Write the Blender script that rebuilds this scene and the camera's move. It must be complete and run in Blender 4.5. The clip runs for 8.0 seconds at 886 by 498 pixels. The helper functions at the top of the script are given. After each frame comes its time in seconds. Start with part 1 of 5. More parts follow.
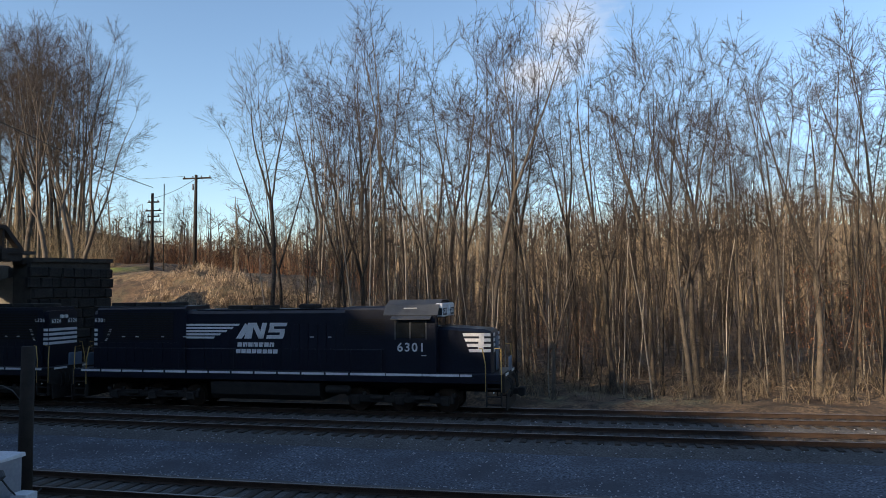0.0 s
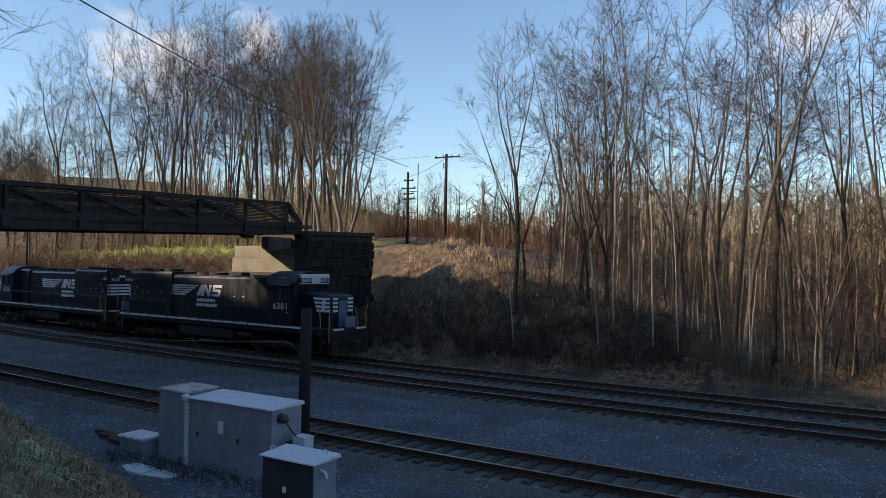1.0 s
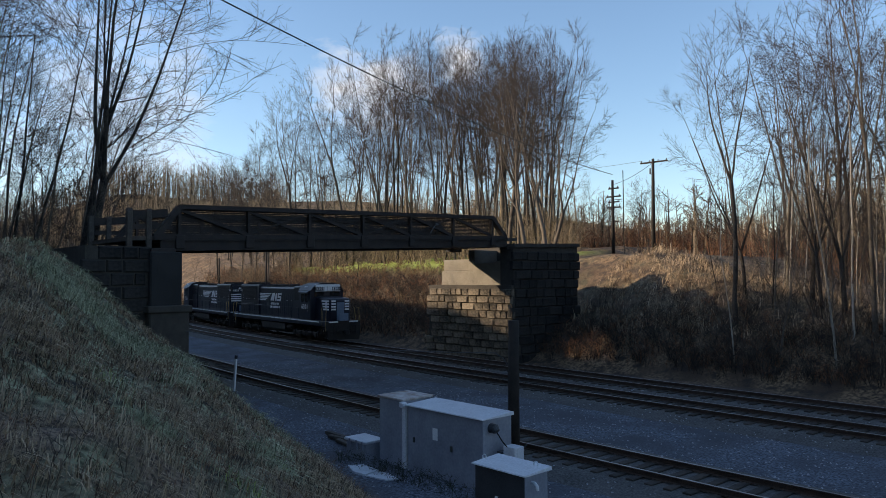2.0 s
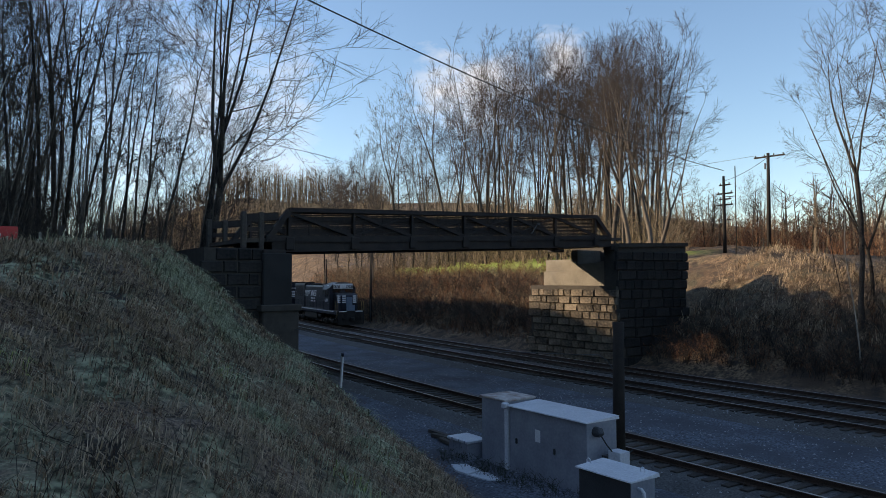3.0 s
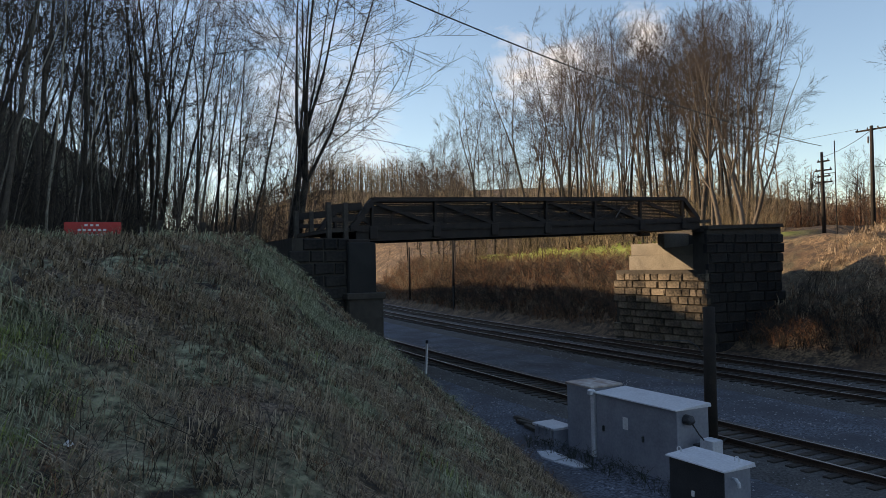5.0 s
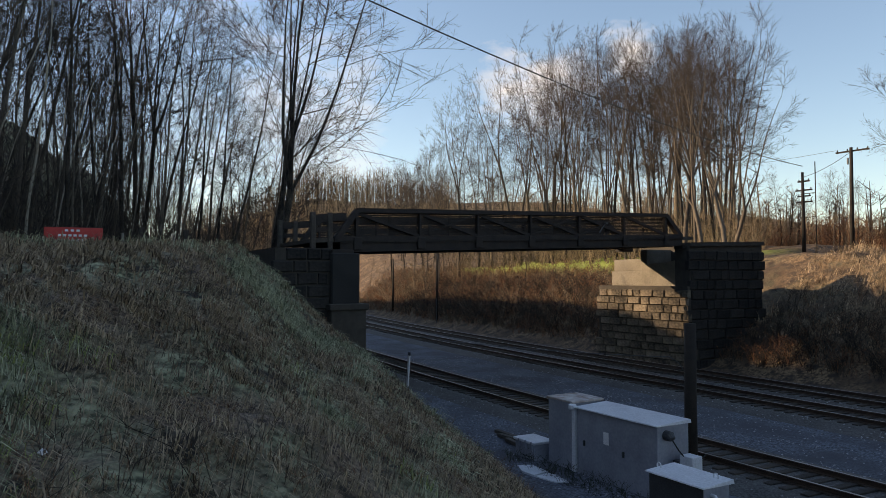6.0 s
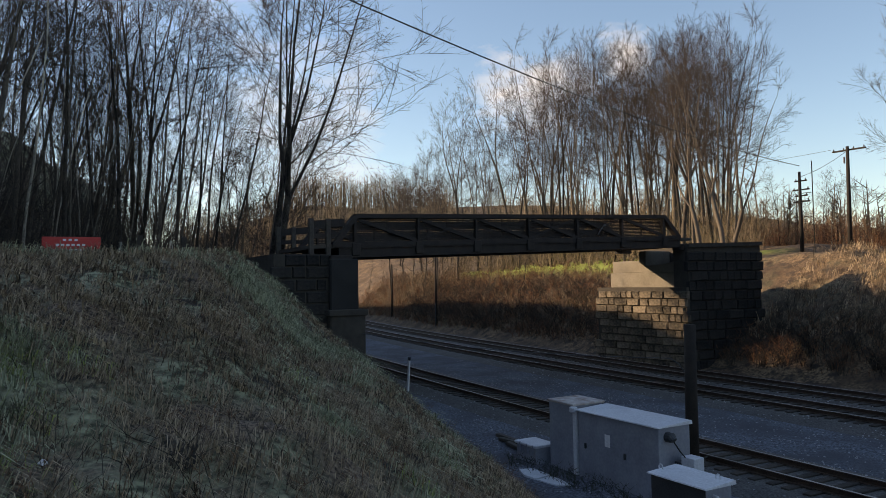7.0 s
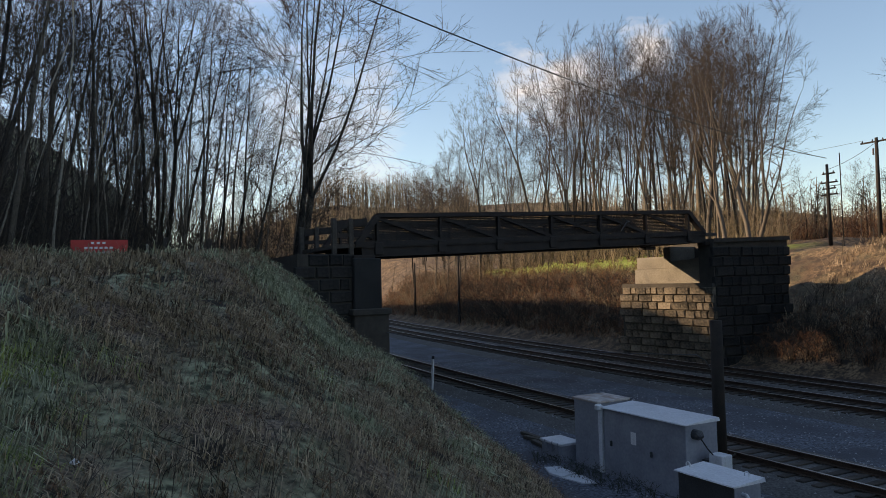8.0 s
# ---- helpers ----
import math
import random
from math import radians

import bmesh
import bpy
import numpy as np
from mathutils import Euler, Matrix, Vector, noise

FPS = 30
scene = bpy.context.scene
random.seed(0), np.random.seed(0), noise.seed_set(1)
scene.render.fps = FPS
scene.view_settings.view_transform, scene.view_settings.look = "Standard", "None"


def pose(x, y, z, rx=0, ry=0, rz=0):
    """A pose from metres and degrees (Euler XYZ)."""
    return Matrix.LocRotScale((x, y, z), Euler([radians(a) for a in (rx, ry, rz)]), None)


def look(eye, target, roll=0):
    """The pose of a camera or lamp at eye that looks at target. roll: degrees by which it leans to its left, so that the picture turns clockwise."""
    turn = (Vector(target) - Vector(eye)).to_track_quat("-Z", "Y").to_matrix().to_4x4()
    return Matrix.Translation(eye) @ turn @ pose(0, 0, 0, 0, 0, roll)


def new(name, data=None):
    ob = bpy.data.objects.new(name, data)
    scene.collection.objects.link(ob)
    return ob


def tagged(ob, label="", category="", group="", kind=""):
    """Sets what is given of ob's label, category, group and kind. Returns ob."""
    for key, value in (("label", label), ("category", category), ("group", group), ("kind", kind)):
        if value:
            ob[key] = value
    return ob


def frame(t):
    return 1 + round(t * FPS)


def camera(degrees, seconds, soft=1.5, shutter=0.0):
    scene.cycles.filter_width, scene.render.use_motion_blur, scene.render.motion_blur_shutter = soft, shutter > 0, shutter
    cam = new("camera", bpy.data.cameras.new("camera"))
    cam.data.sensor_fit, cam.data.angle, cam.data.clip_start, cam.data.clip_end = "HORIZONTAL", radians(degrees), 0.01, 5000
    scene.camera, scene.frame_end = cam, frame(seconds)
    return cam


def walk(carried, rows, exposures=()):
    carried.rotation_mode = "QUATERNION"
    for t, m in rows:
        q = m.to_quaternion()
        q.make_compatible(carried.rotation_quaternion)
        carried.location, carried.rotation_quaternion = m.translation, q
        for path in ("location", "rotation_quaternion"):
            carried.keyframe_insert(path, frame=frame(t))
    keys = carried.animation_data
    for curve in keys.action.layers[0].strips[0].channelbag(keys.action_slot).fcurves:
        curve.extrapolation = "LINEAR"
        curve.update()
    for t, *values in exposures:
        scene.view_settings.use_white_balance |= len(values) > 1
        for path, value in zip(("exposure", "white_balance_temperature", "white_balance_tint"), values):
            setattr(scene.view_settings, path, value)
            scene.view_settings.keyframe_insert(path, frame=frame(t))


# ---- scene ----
cam = camera(63.7, 8.0, soft=0.6)
EYE = 5.126  # above the rail tops
ROWS = [  # seconds, then the turns about x, y and z
    (0.0, 93.394, 0.727, 11.843),
    (0.5, 92.502, 1.12, 22.156),
    (1.0, 91.461, -0.776, 31.13),
    (1.5, 92.261, -0.165, 41.333),
    (2.0, 92.312, 0.28, 47.506),
    (2.2, 92.414, 0.108, 49.509),
    (3.3, 92.017, 0.695, 57.271),
    (3.5, 91.666, 1.102, 58.211),
    (4.0, 91.36, 1.503, 60.282),
    (4.5, 91.352, 1.561, 61.339),
    (4.7, 91.244, 1.375, 61.687),
    (5.8, 92.198, 0.926, 63.205),
    (6.0, 92.37, 0.107, 60.929),
    (6.5, 92.66, 0.355, 60.451),
    (7.0, 92.723, 0.903, 60.843),
    (7.5, 92.402, 1.052, 62.316),
    (8.0, 92.634, 1.531, 62.676),
]
LIGHT = [(0.0, 0.0, 6500, 10), (2.2, 0.0, 6500, 10), (4.0, 0.0, 7200, 12), (6.0, 0.05, 7700, 14), (8.0, 0.0, 7600, 14)]
walk(cam, [(t, pose(0, 0, EYE, rx, ry, rz)) for t, rx, ry, rz in ROWS], exposures=LIGHT)
# ---- light ----
SUN_EL, SUN_AZ = radians(19.5), radians(226)   # azimuth counted from +x, counter-clockwise
sun_way = Vector((math.cos(SUN_AZ) * math.cos(SUN_EL), math.sin(SUN_AZ) * math.cos(SUN_EL), math.sin(SUN_EL)))
world = bpy.data.worlds.new("sky")
scene.world = world
world.use_nodes = True
wn, wl = world.node_tree.nodes, world.node_tree.links
sky = wn.new("ShaderNodeTexSky")
sky.sky_type, sky.sun_disc = "NISHITA", False
sky.sun_elevation, sky.sun_rotation = SUN_EL, radians(90) - SUN_AZ
sky.air_density, sky.dust_density, sky.ozone_density = 1.0, 0.35, 2.3
where = wn.new("ShaderNodeTexCoord")
stretch = wn.new("ShaderNodeMapping")
stretch.inputs["Scale"].default_value = (2.2, 2.2, 5.0)
puff = wn.new("ShaderNodeTexNoise")
puff.inputs["Scale"].default_value, puff.inputs["Detail"].default_value, puff.inputs["Roughness"].default_value = 4.0, 7, 0.6
wl.new(where.outputs["Generated"], stretch.inputs["Vector"])
wl.new(stretch.outputs["Vector"], puff.inputs["Vector"])
tint = sky.outputs["Color"]
for heart, reach, strength in (((-0.013, 0.939, 0.344), 0.09, 0.55), ((-0.075, 0.956, 0.288), 0.10, 0.8), ((-0.751, 0.599, 0.279), 0.10, 0.9), ((-0.686, 0.665, 0.297), 0.07, 1.0), ((-0.80, 0.545, 0.254), 0.12, 0.9), ((-0.93, 0.30, 0.20), 0.30, 0.5)):
    span = wn.new("ShaderNodeVectorMath")
    span.operation = "DISTANCE"
    span.inputs[1].default_value = heart
    wl.new(where.outputs["Generated"], span.inputs[0])
    fade = wn.new("ShaderNodeMapRange")
    fade.inputs["From Min"].default_value, fade.inputs["From Max"].default_value = 0.0, reach
    fade.inputs["To Min"].default_value, fade.inputs["To Max"].default_value = 0.36, -0.14
    wl.new(span.outputs["Value"], fade.inputs["Value"])
    both = wn.new("ShaderNodeMath")
    wl.new(puff.outputs["Fac"], both.inputs[0])
    wl.new(fade.outputs["Result"], both.inputs[1])
    edge = wn.new("ShaderNodeMapRange")
    edge.inputs["From Min"].default_value, edge.inputs["From Max"].default_value = 0.58, 0.92
    edge.inputs["To Max"].default_value = strength
    wl.new(both.outputs[0], edge.inputs["Value"])
    cloud = wn.new("ShaderNodeMix")
    cloud.data_type = "RGBA"
    cloud.inputs[7].default_value = (4.6, 4.5, 4.6, 1)
    wl.new(edge.outputs["Result"], cloud.inputs[0])
    wl.new(tint, cloud.inputs[6])
    tint = cloud.outputs[2]
wl.new(tint, wn["Background"].inputs["Color"])
wn["Background"].inputs["Strength"].default_value = 0.22
sun = new("sun", bpy.data.lights.new("sun", "SUN"))
sun.data.energy, sun.data.angle, sun.data.color = 8.0, radians(0.6), (1.0, 0.80, 0.58)
sun.matrix_world = look(sun_way * 100, (0, 0, 0))
# ---- materials ----
def material(name, dark, light, scale=4.0, rough=0.8, metal=0.0, bump=0.0, fine=40.0, vary=0.0, coarse=0.4, spec=0.4, island=0.0):
    """A surface with grain and stains at two scales; vary: difference from piece to piece."""
    m = bpy.data.materials.new(name)
    m.use_nodes = True
    nd, ln = m.node_tree.nodes, m.node_tree.links
    b = nd["Principled BSDF"]
    at = nd.new("ShaderNodeTexCoord")
    n1, n2 = nd.new("ShaderNodeTexNoise"), nd.new("ShaderNodeTexNoise")
    for n, s in ((n1, scale), (n2, fine)):
        n.inputs["Scale"].default_value, n.inputs["Detail"].default_value = s, 5
        ln.new(at.outputs["Object"], n.inputs["Vector"])
    mixn = nd.new("ShaderNodeMix")
    mixn.inputs[0].default_value = coarse
    ln.new(n2.outputs["Fac"], mixn.inputs[2])
    ln.new(n1.outputs["Fac"], mixn.inputs[3])
    spread = nd.new("ShaderNodeMapRange")
    spread.inputs["From Min"].default_value, spread.inputs["From Max"].default_value = 0.32, 0.68
    ln.new(mixn.outputs[0], spread.inputs["Value"])
    fac = spread.outputs["Result"]
    if vary:
        info = nd.new("ShaderNodeObjectInfo")
        sub = nd.new("ShaderNodeMath")
        sub.operation = "MULTIPLY_ADD"
        sub.inputs[1].default_value, sub.inputs[2].default_value = vary, -vary / 2
        ln.new(info.outputs["Random"], sub.inputs[0])
        add = nd.new("ShaderNodeMath")
        add.use_clamp = True
        ln.new(fac, add.inputs[0])
        ln.new(sub.outputs[0], add.inputs[1])
        fac = add.outputs[0]
    if island:
        geo_ = nd.new("ShaderNodeNewGeometry")
        sub = nd.new("ShaderNodeMath")
        sub.operation = "MULTIPLY_ADD"
        sub.inputs[1].default_value, sub.inputs[2].default_value = island, -island / 2
        ln.new(geo_.outputs["Random Per Island"], sub.inputs[0])
        add = nd.new("ShaderNodeMath")
        add.use_clamp = True
        ln.new(fac, add.inputs[0])
        ln.new(sub.outputs[0], add.inputs[1])
        fac = add.outputs[0]
    col = nd.new("ShaderNodeMix")
    col.data_type = "RGBA"
    col.inputs[6].default_value, col.inputs[7].default_value = (*dark, 1), (*light, 1)
    ln.new(fac, col.inputs[0])
    ln.new(col.outputs[2], b.inputs["Base Color"])
    b.inputs["Roughness"].default_value, b.inputs["Metallic"].default_value = rough, metal
    b.inputs["Specular IOR Level"].default_value = spec
    if bump:
        bp = nd.new("ShaderNodeBump")
        bp.inputs["Strength"].default_value, bp.inputs["Distance"].default_value = 0.6, bump
        ln.new(mixn.outputs[0], bp.inputs["Height"])
        ln.new(bp.outputs["Normal"], b.inputs["Normal"])
    return m


BALLAST = material("ballast", (0.035, 0.034, 0.033), (0.14, 0.135, 0.13), 1.0, 0.95, bump=0.05, fine=16, coarse=0.25)
STEEL = material("rail_steel", (0.16, 0.13, 0.11), (0.34, 0.31, 0.29), 3, 0.32, 0.85, fine=60)
RUST = material("rusty_steel", (0.025, 0.018, 0.014), (0.075, 0.046, 0.031), 3, 0.7, 0.3, bump=0.004)
TIE = material("tie_wood", (0.020, 0.017, 0.015), (0.075, 0.06, 0.048), 5, 0.9, bump=0.01, fine=60, vary=0.6)
BLACK = material("loco_black", (0.004, 0.006, 0.013), (0.009, 0.013, 0.027), 1.2, 0.38, bump=0.001, fine=12)
DIRTY = material("underframe_black", (0.010, 0.009, 0.009), (0.035, 0.030, 0.026), 3, 0.8, bump=0.004)
WHITE = material("white_paint", (0.60, 0.60, 0.60), (0.82, 0.82, 0.82), 3, 0.5, fine=30)
YELLOW = material("yellow_rail_paint", (0.40, 0.26, 0.08), (0.62, 0.42, 0.14), 5, 0.5)
GREYROOF = material("cab_roof_grey", (0.035, 0.039, 0.045), (0.085, 0.092, 0.10), 3, 0.5)
GIRDER = material("bridge_steel", (0.012, 0.012, 0.013), (0.055, 0.042, 0.035), 2.5, 0.75, 0.2, bump=0.004)
DECKWOOD = material("bridge_timber", (0.035, 0.03, 0.026), (0.10, 0.085, 0.07), 4, 0.9, bump=0.01)
CONCRETE = material("old_concrete", (0.10, 0.088, 0.07), (0.27, 0.245, 0.20), 0.9, 0.9, bump=0.01, fine=25)
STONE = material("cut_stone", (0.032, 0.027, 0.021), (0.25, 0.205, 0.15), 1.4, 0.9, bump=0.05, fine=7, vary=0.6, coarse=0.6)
# stone darkened in its colour for wall faces turned from the sun
SHADESTONE = material("shaded_stone", (0.008, 0.008, 0.0085), (0.040, 0.036, 0.032), 1.6, 0.95, bump=0.03, fine=9, vary=0.6)
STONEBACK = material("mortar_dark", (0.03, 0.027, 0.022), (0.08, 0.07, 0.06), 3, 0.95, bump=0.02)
# pier concrete far darker than the sunlit seat's, shade put into its colour
PIER = material("shaded_concrete", (0.010, 0.010, 0.010), (0.04, 0.039, 0.038), 0.9, 0.9, bump=0.01, fine=20)
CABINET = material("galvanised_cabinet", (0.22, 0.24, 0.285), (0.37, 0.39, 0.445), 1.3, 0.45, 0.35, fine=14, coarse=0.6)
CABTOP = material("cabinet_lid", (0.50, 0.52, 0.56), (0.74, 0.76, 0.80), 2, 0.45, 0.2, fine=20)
DARKBOX = material("dark_cabinet", (0.030, 0.032, 0.036), (0.075, 0.08, 0.085), 2, 0.5, 0.2)
POLEWOOD = material("creosote_pole", (0.007, 0.006, 0.005), (0.035, 0.026, 0.02), 4, 0.85, bump=0.01, fine=50)
WIRE = material("cable_black", (0.012, 0.012, 0.013), (0.03, 0.03, 0.03), 4, 0.6)
BARK = material("bark", (0.011, 0.009, 0.008), (0.15, 0.124, 0.096), 2.0, 0.95, bump=0.02, fine=24, vary=0.9)
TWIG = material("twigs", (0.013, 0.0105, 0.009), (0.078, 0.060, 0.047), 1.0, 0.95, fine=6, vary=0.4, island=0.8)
PALEBARK = material("pale_grey_bark", (0.08, 0.07, 0.056), (0.42, 0.37, 0.30), 1.6, 0.9, bump=0.015, fine=14, vary=0.9)
LEAF = material("dead_leaf", (0.06, 0.026, 0.015), (0.22, 0.10, 0.05), 2, 0.9, fine=10, island=1.0)
BRUSH = material("dry_brush", (0.022, 0.017, 0.011), (0.33, 0.255, 0.168), 0.6, 0.95, fine=5, island=1.2)
RUSSET = material("russet_brush", (0.03, 0.013, 0.008), (0.27, 0.135, 0.07), 0.6, 0.95, fine=5, island=1.0)
LUSH = material("fresh_grass", (0.10, 0.14, 0.03), (0.45, 0.50, 0.14), 0.7, 0.9, fine=4, island=0.9)
GRASS = material("winter_grass", (0.07, 0.08, 0.04), (0.56, 0.56, 0.37), 0.7, 0.9, fine=4, island=0.9)
DRYGRASS = material("dry_grass", (0.06, 0.042, 0.028), (0.50, 0.38, 0.25), 0.6, 0.95, fine=5, island=1.1)
GLASS = material("dark_glass", (0.01, 0.012, 0.014), (0.02, 0.022, 0.025), 3, 0.06, spec=0.7)
REDPAINT = material("red_paint", (0.42, 0.03, 0.03), (0.60, 0.06, 0.05), 3, 0.5)
LENS = material("lamp_lens", (0.7, 0.7, 0.68), (0.85, 0.85, 0.82), 5, 0.2)
# blue of the reflected sky, painted onto nose door and step plate
SKYSHEEN = material("door_sky_reflection", (0.10, 0.14, 0.20), (0.18, 0.24, 0.32), 4, 0.35)
BARE = material("faded_wood", (0.30, 0.27, 0.22), (0.52, 0.48, 0.40), 3, 0.85, fine=30)


def ground_material():
    """Leaf litter and soil with grass where the ground lies open; gravel on the railway's formation."""
    m = bpy.data.materials.new("earth")
    m.use_nodes = True
    nd, ln = m.node_tree.nodes, m.node_tree.links
    b = nd["Principled BSDF"]
    at = nd.new("ShaderNodeTexCoord")

    def noise_(s, d=5):
        n = nd.new("ShaderNodeTexNoise")
        n.inputs["Scale"].default_value, n.inputs["Detail"].default_value = s, d
        ln.new(at.outputs["Object"], n.inputs["Vector"])
        return n.outputs["Fac"]

    def mix(f, a, c):
        n = nd.new("ShaderNodeMix")
        n.data_type = "RGBA"
        for i, v in ((0, f), (6, a), (7, c)):
            if isinstance(v, tuple):
                n.inputs[i].default_value = (*v, 1)
            else:
                ln.new(v, n.inputs[i])
        return n.outputs[2]

    def sharp(v, lo, hi):
        n = nd.new("ShaderNodeMapRange")
        n.inputs["From Min"].default_value, n.inputs["From Max"].default_value = lo, hi
        ln.new(v, n.inputs["Value"])
        return n.outputs["Result"]

    kind = nd.new("ShaderNodeVertexColor")
    kind.layer_name = "cover"
    parts = nd.new("ShaderNodeSeparateColor")
    ln.new(kind.outputs["Color"], parts.inputs["Color"])
    litter = mix(sharp(noise_(7), 0.35, 0.65), (0.036, 0.023, 0.014), (0.27, 0.18, 0.10))
    litter = mix(sharp(noise_(0.35), 0.42, 0.62), litter, (0.06, 0.037, 0.022))
    litter = mix(sharp(noise_(1.6), 0.50, 0.62), litter, (0.035, 0.024, 0.016))
    grass = mix(sharp(noise_(9, 8), 0.38, 0.62), (0.055, 0.060, 0.030), (0.38, 0.38, 0.23))
    grass = mix(sharp(noise_(0.6), 0.42, 0.58), grass, mix(sharp(noise_(22, 6), 0.38, 0.62), (0.045, 0.030, 0.021), (0.26, 0.18, 0.12)))
    grass = mix(sharp(noise_(1.4, 7), 0.56, 0.62), grass, (0.03, 0.023, 0.016))
    lawn = mix(sharp(noise_(2), 0.35, 0.65), (0.18, 0.27, 0.03), (0.36, 0.40, 0.08))
    gravel = mix(sharp(noise_(14, 8), 0.36, 0.64), (0.026, 0.031, 0.042), (0.16, 0.182, 0.225))
    gravel = mix(sharp(noise_(0.45), 0.40, 0.65), gravel, (0.056, 0.061, 0.074))
    c = mix(parts.outputs["Red"], litter, grass)
    c = mix(parts.outputs["Green"], c, gravel)
    c = mix(parts.outputs["Blue"], c, lawn)
    ln.new(c, b.inputs["Base Color"])
    b.inputs["Roughness"].default_value = 0.95
    bp = nd.new("ShaderNodeBump")
    bp.inputs["Strength"].default_value, bp.inputs["Distance"].default_value = 0.8, 0.05
    ln.new(noise_(16, 6), bp.inputs["Height"])
    ln.new(bp.outputs["Normal"], b.inputs["Normal"])
    return m


EARTH = ground_material()
# ---- building helpers ----
class Geo:
    """Collects the vertices and faces of one mesh."""

    def __init__(self):
        self.v, self.f = [], []

    def hexa(self, p):
        i = len(self.v)
        self.v += [tuple(q) for q in p]
        self.f += [(i, i + 3, i + 2, i + 1), (i + 4, i + 5, i + 6, i + 7), (i, i + 1, i + 5, i + 4), (i + 1, i + 2, i + 6, i + 5), (i + 2, i + 3, i + 7, i + 6), (i + 3, i, i + 4, i + 7)]
        return self

    def box(self, x0, x1, y0, y1, z0, z1, c=0.0):
        """A block; c: chamfer of the edges round its top and sides."""
        if not c:
            return self.hexa([(x0, y0, z0), (x1, y0, z0), (x1, y1, z0), (x0, y1, z0), (x0, y0, z1), (x1, y0, z1), (x1, y1, z1), (x0, y1, z1)])
        def ring(a, k):
            return [(x0 + a + k, y0 + a, 0), (x1 - a - k, y0 + a, 0), (x1 - a, y0 + a + k, 0), (x1 - a, y1 - a - k, 0), (x1 - a - k, y1 - a, 0), (x0 + a + k, y1 - a, 0), (x0 + a, y1 - a - k, 0), (x0 + a, y0 + a + k, 0)]
        rings = []
        for a, zz in ((c, z0), (0, z0 + c), (0, z1 - c), (c, z1)):
            rings.append([(x, y, zz) for x, y, _ in ring(a, c)])
        return self.loft(rings)

    def loft(self, rings, closed=True):
        i0, n = len(self.v), len(rings[0])
        for r in rings:
            self.v += [tuple(q) for q in r]
        for k in range(len(rings) - 1):
            for j in range(n):
                a, b = i0 + k * n + j, i0 + k * n + (j + 1) % n
                self.f.append((a, b, b + n, a + n))
        if closed:
            self.f.append(tuple(range(i0 + n - 1, i0 - 1, -1)))
            self.f.append(tuple(range(i0 + (len(rings) - 1) * n, i0 + len(rings) * n)))
        return self

    def tube(self, pts, radii, n=6, cap=True):
        pts = [Vector(p) for p in pts]
        if not hasattr(radii, "__len__"):
            radii = [radii] * len(pts)
        rings = []
        for k, p in enumerate(pts):
            d = (pts[min(k + 1, len(pts) - 1)] - pts[max(k - 1, 0)]).normalized()
            a = d.cross(Vector((0, 0, 1)) if abs(d.z) < 0.9 else Vector((1, 0, 0))).normalized()
            b = d.cross(a)
            r = radii[k]
            rings.append([p + r * (math.cos(2 * math.pi * j / n) * a + math.sin(2 * math.pi * j / n) * b) for j in range(n)])
        return self.loft(rings, cap)

    def twig(self, a, b, r):
        """A slim three-sided cone from a to b."""
        a, b = Vector(a), Vector(b)
        d = (b - a).normalized()
        s = d.cross(Vector((0, 0, 1)) if abs(d.z) < 0.9 else Vector((1, 0, 0))).normalized() * r
        u = d.cross(s)
        i = len(self.v)
        self.v += [tuple(a + s), tuple(a - 0.5 * s + 0.87 * u), tuple(a - 0.5 * s - 0.87 * u), tuple(b)]
        self.f += [(i, i + 1, i + 3), (i + 1, i + 2, i + 3), (i + 2, i, i + 3)]
        return self

    def rod(self, a, b, r, n=8):
        return self.tube([a, b], [r, r], n)

    def beam(self, a, b, w, h):
        """A straight bar of rectangular section from a to b, w across and h high."""
        a, b = Vector(a), Vector(b)
        d = (b - a).normalized()
        s = d.cross(Vector((0, 0, 1)))
        s = s.normalized() if s.length > 1e-4 else Vector((1, 0, 0))
        u = s.cross(d)
        q = [p + x * s * w / 2 + y * u * h / 2 for p in (a, b) for x, y in ((-1, -1), (1, -1), (1, 1), (-1, 1))]
        return self.hexa(q)

    def poly(self, pts, d):
        """A flat outline given thickness d (a vector)."""
        d = Vector(d)
        return self.loft([[Vector(p) for p in pts], [Vector(p) + d for p in pts]])

    def mesh(self, name, mat, smooth=False):
        me = bpy.data.meshes.new(name)
        me.from_pydata(self.v, [], self.f)
        me.materials.append(mat)
        if smooth:
            me.polygons.foreach_set("use_smooth", [True] * len(me.polygons))
        me.update()
        return me


def part(name, geo, mat, parent=None, label="", smooth=False, m=None):
    ob = new(name, geo.mesh(name, mat, smooth) if isinstance(geo, Geo) else geo)
    if parent:
        ob.parent = parent
    if m is not None:
        ob.matrix_basis = m
    if label:
        ob["label"] = label
    return ob


def thing(name, label, category, m=None, group="", kind=""):
    ob = tagged(new(name), label, category, group, kind)
    if m is not None:
        ob.matrix_basis = m
    return ob


def smooth_step(a, b, v):
    v = min(max((v - a) / (b - a), 0.0), 1.0)
    return v * v * (3 - 2 * v)


# ---- the plan: x along the line (minus: towards the bridge), y across it, z above the rails ----
TRACKS = {"near": 17.52, "middle": 26.73, "far": 30.68}


def bend(x):
    """How far the line has curved away at x."""
    x = max(min(x, 90.0), -160.0)
    return 0.000926 * x * x


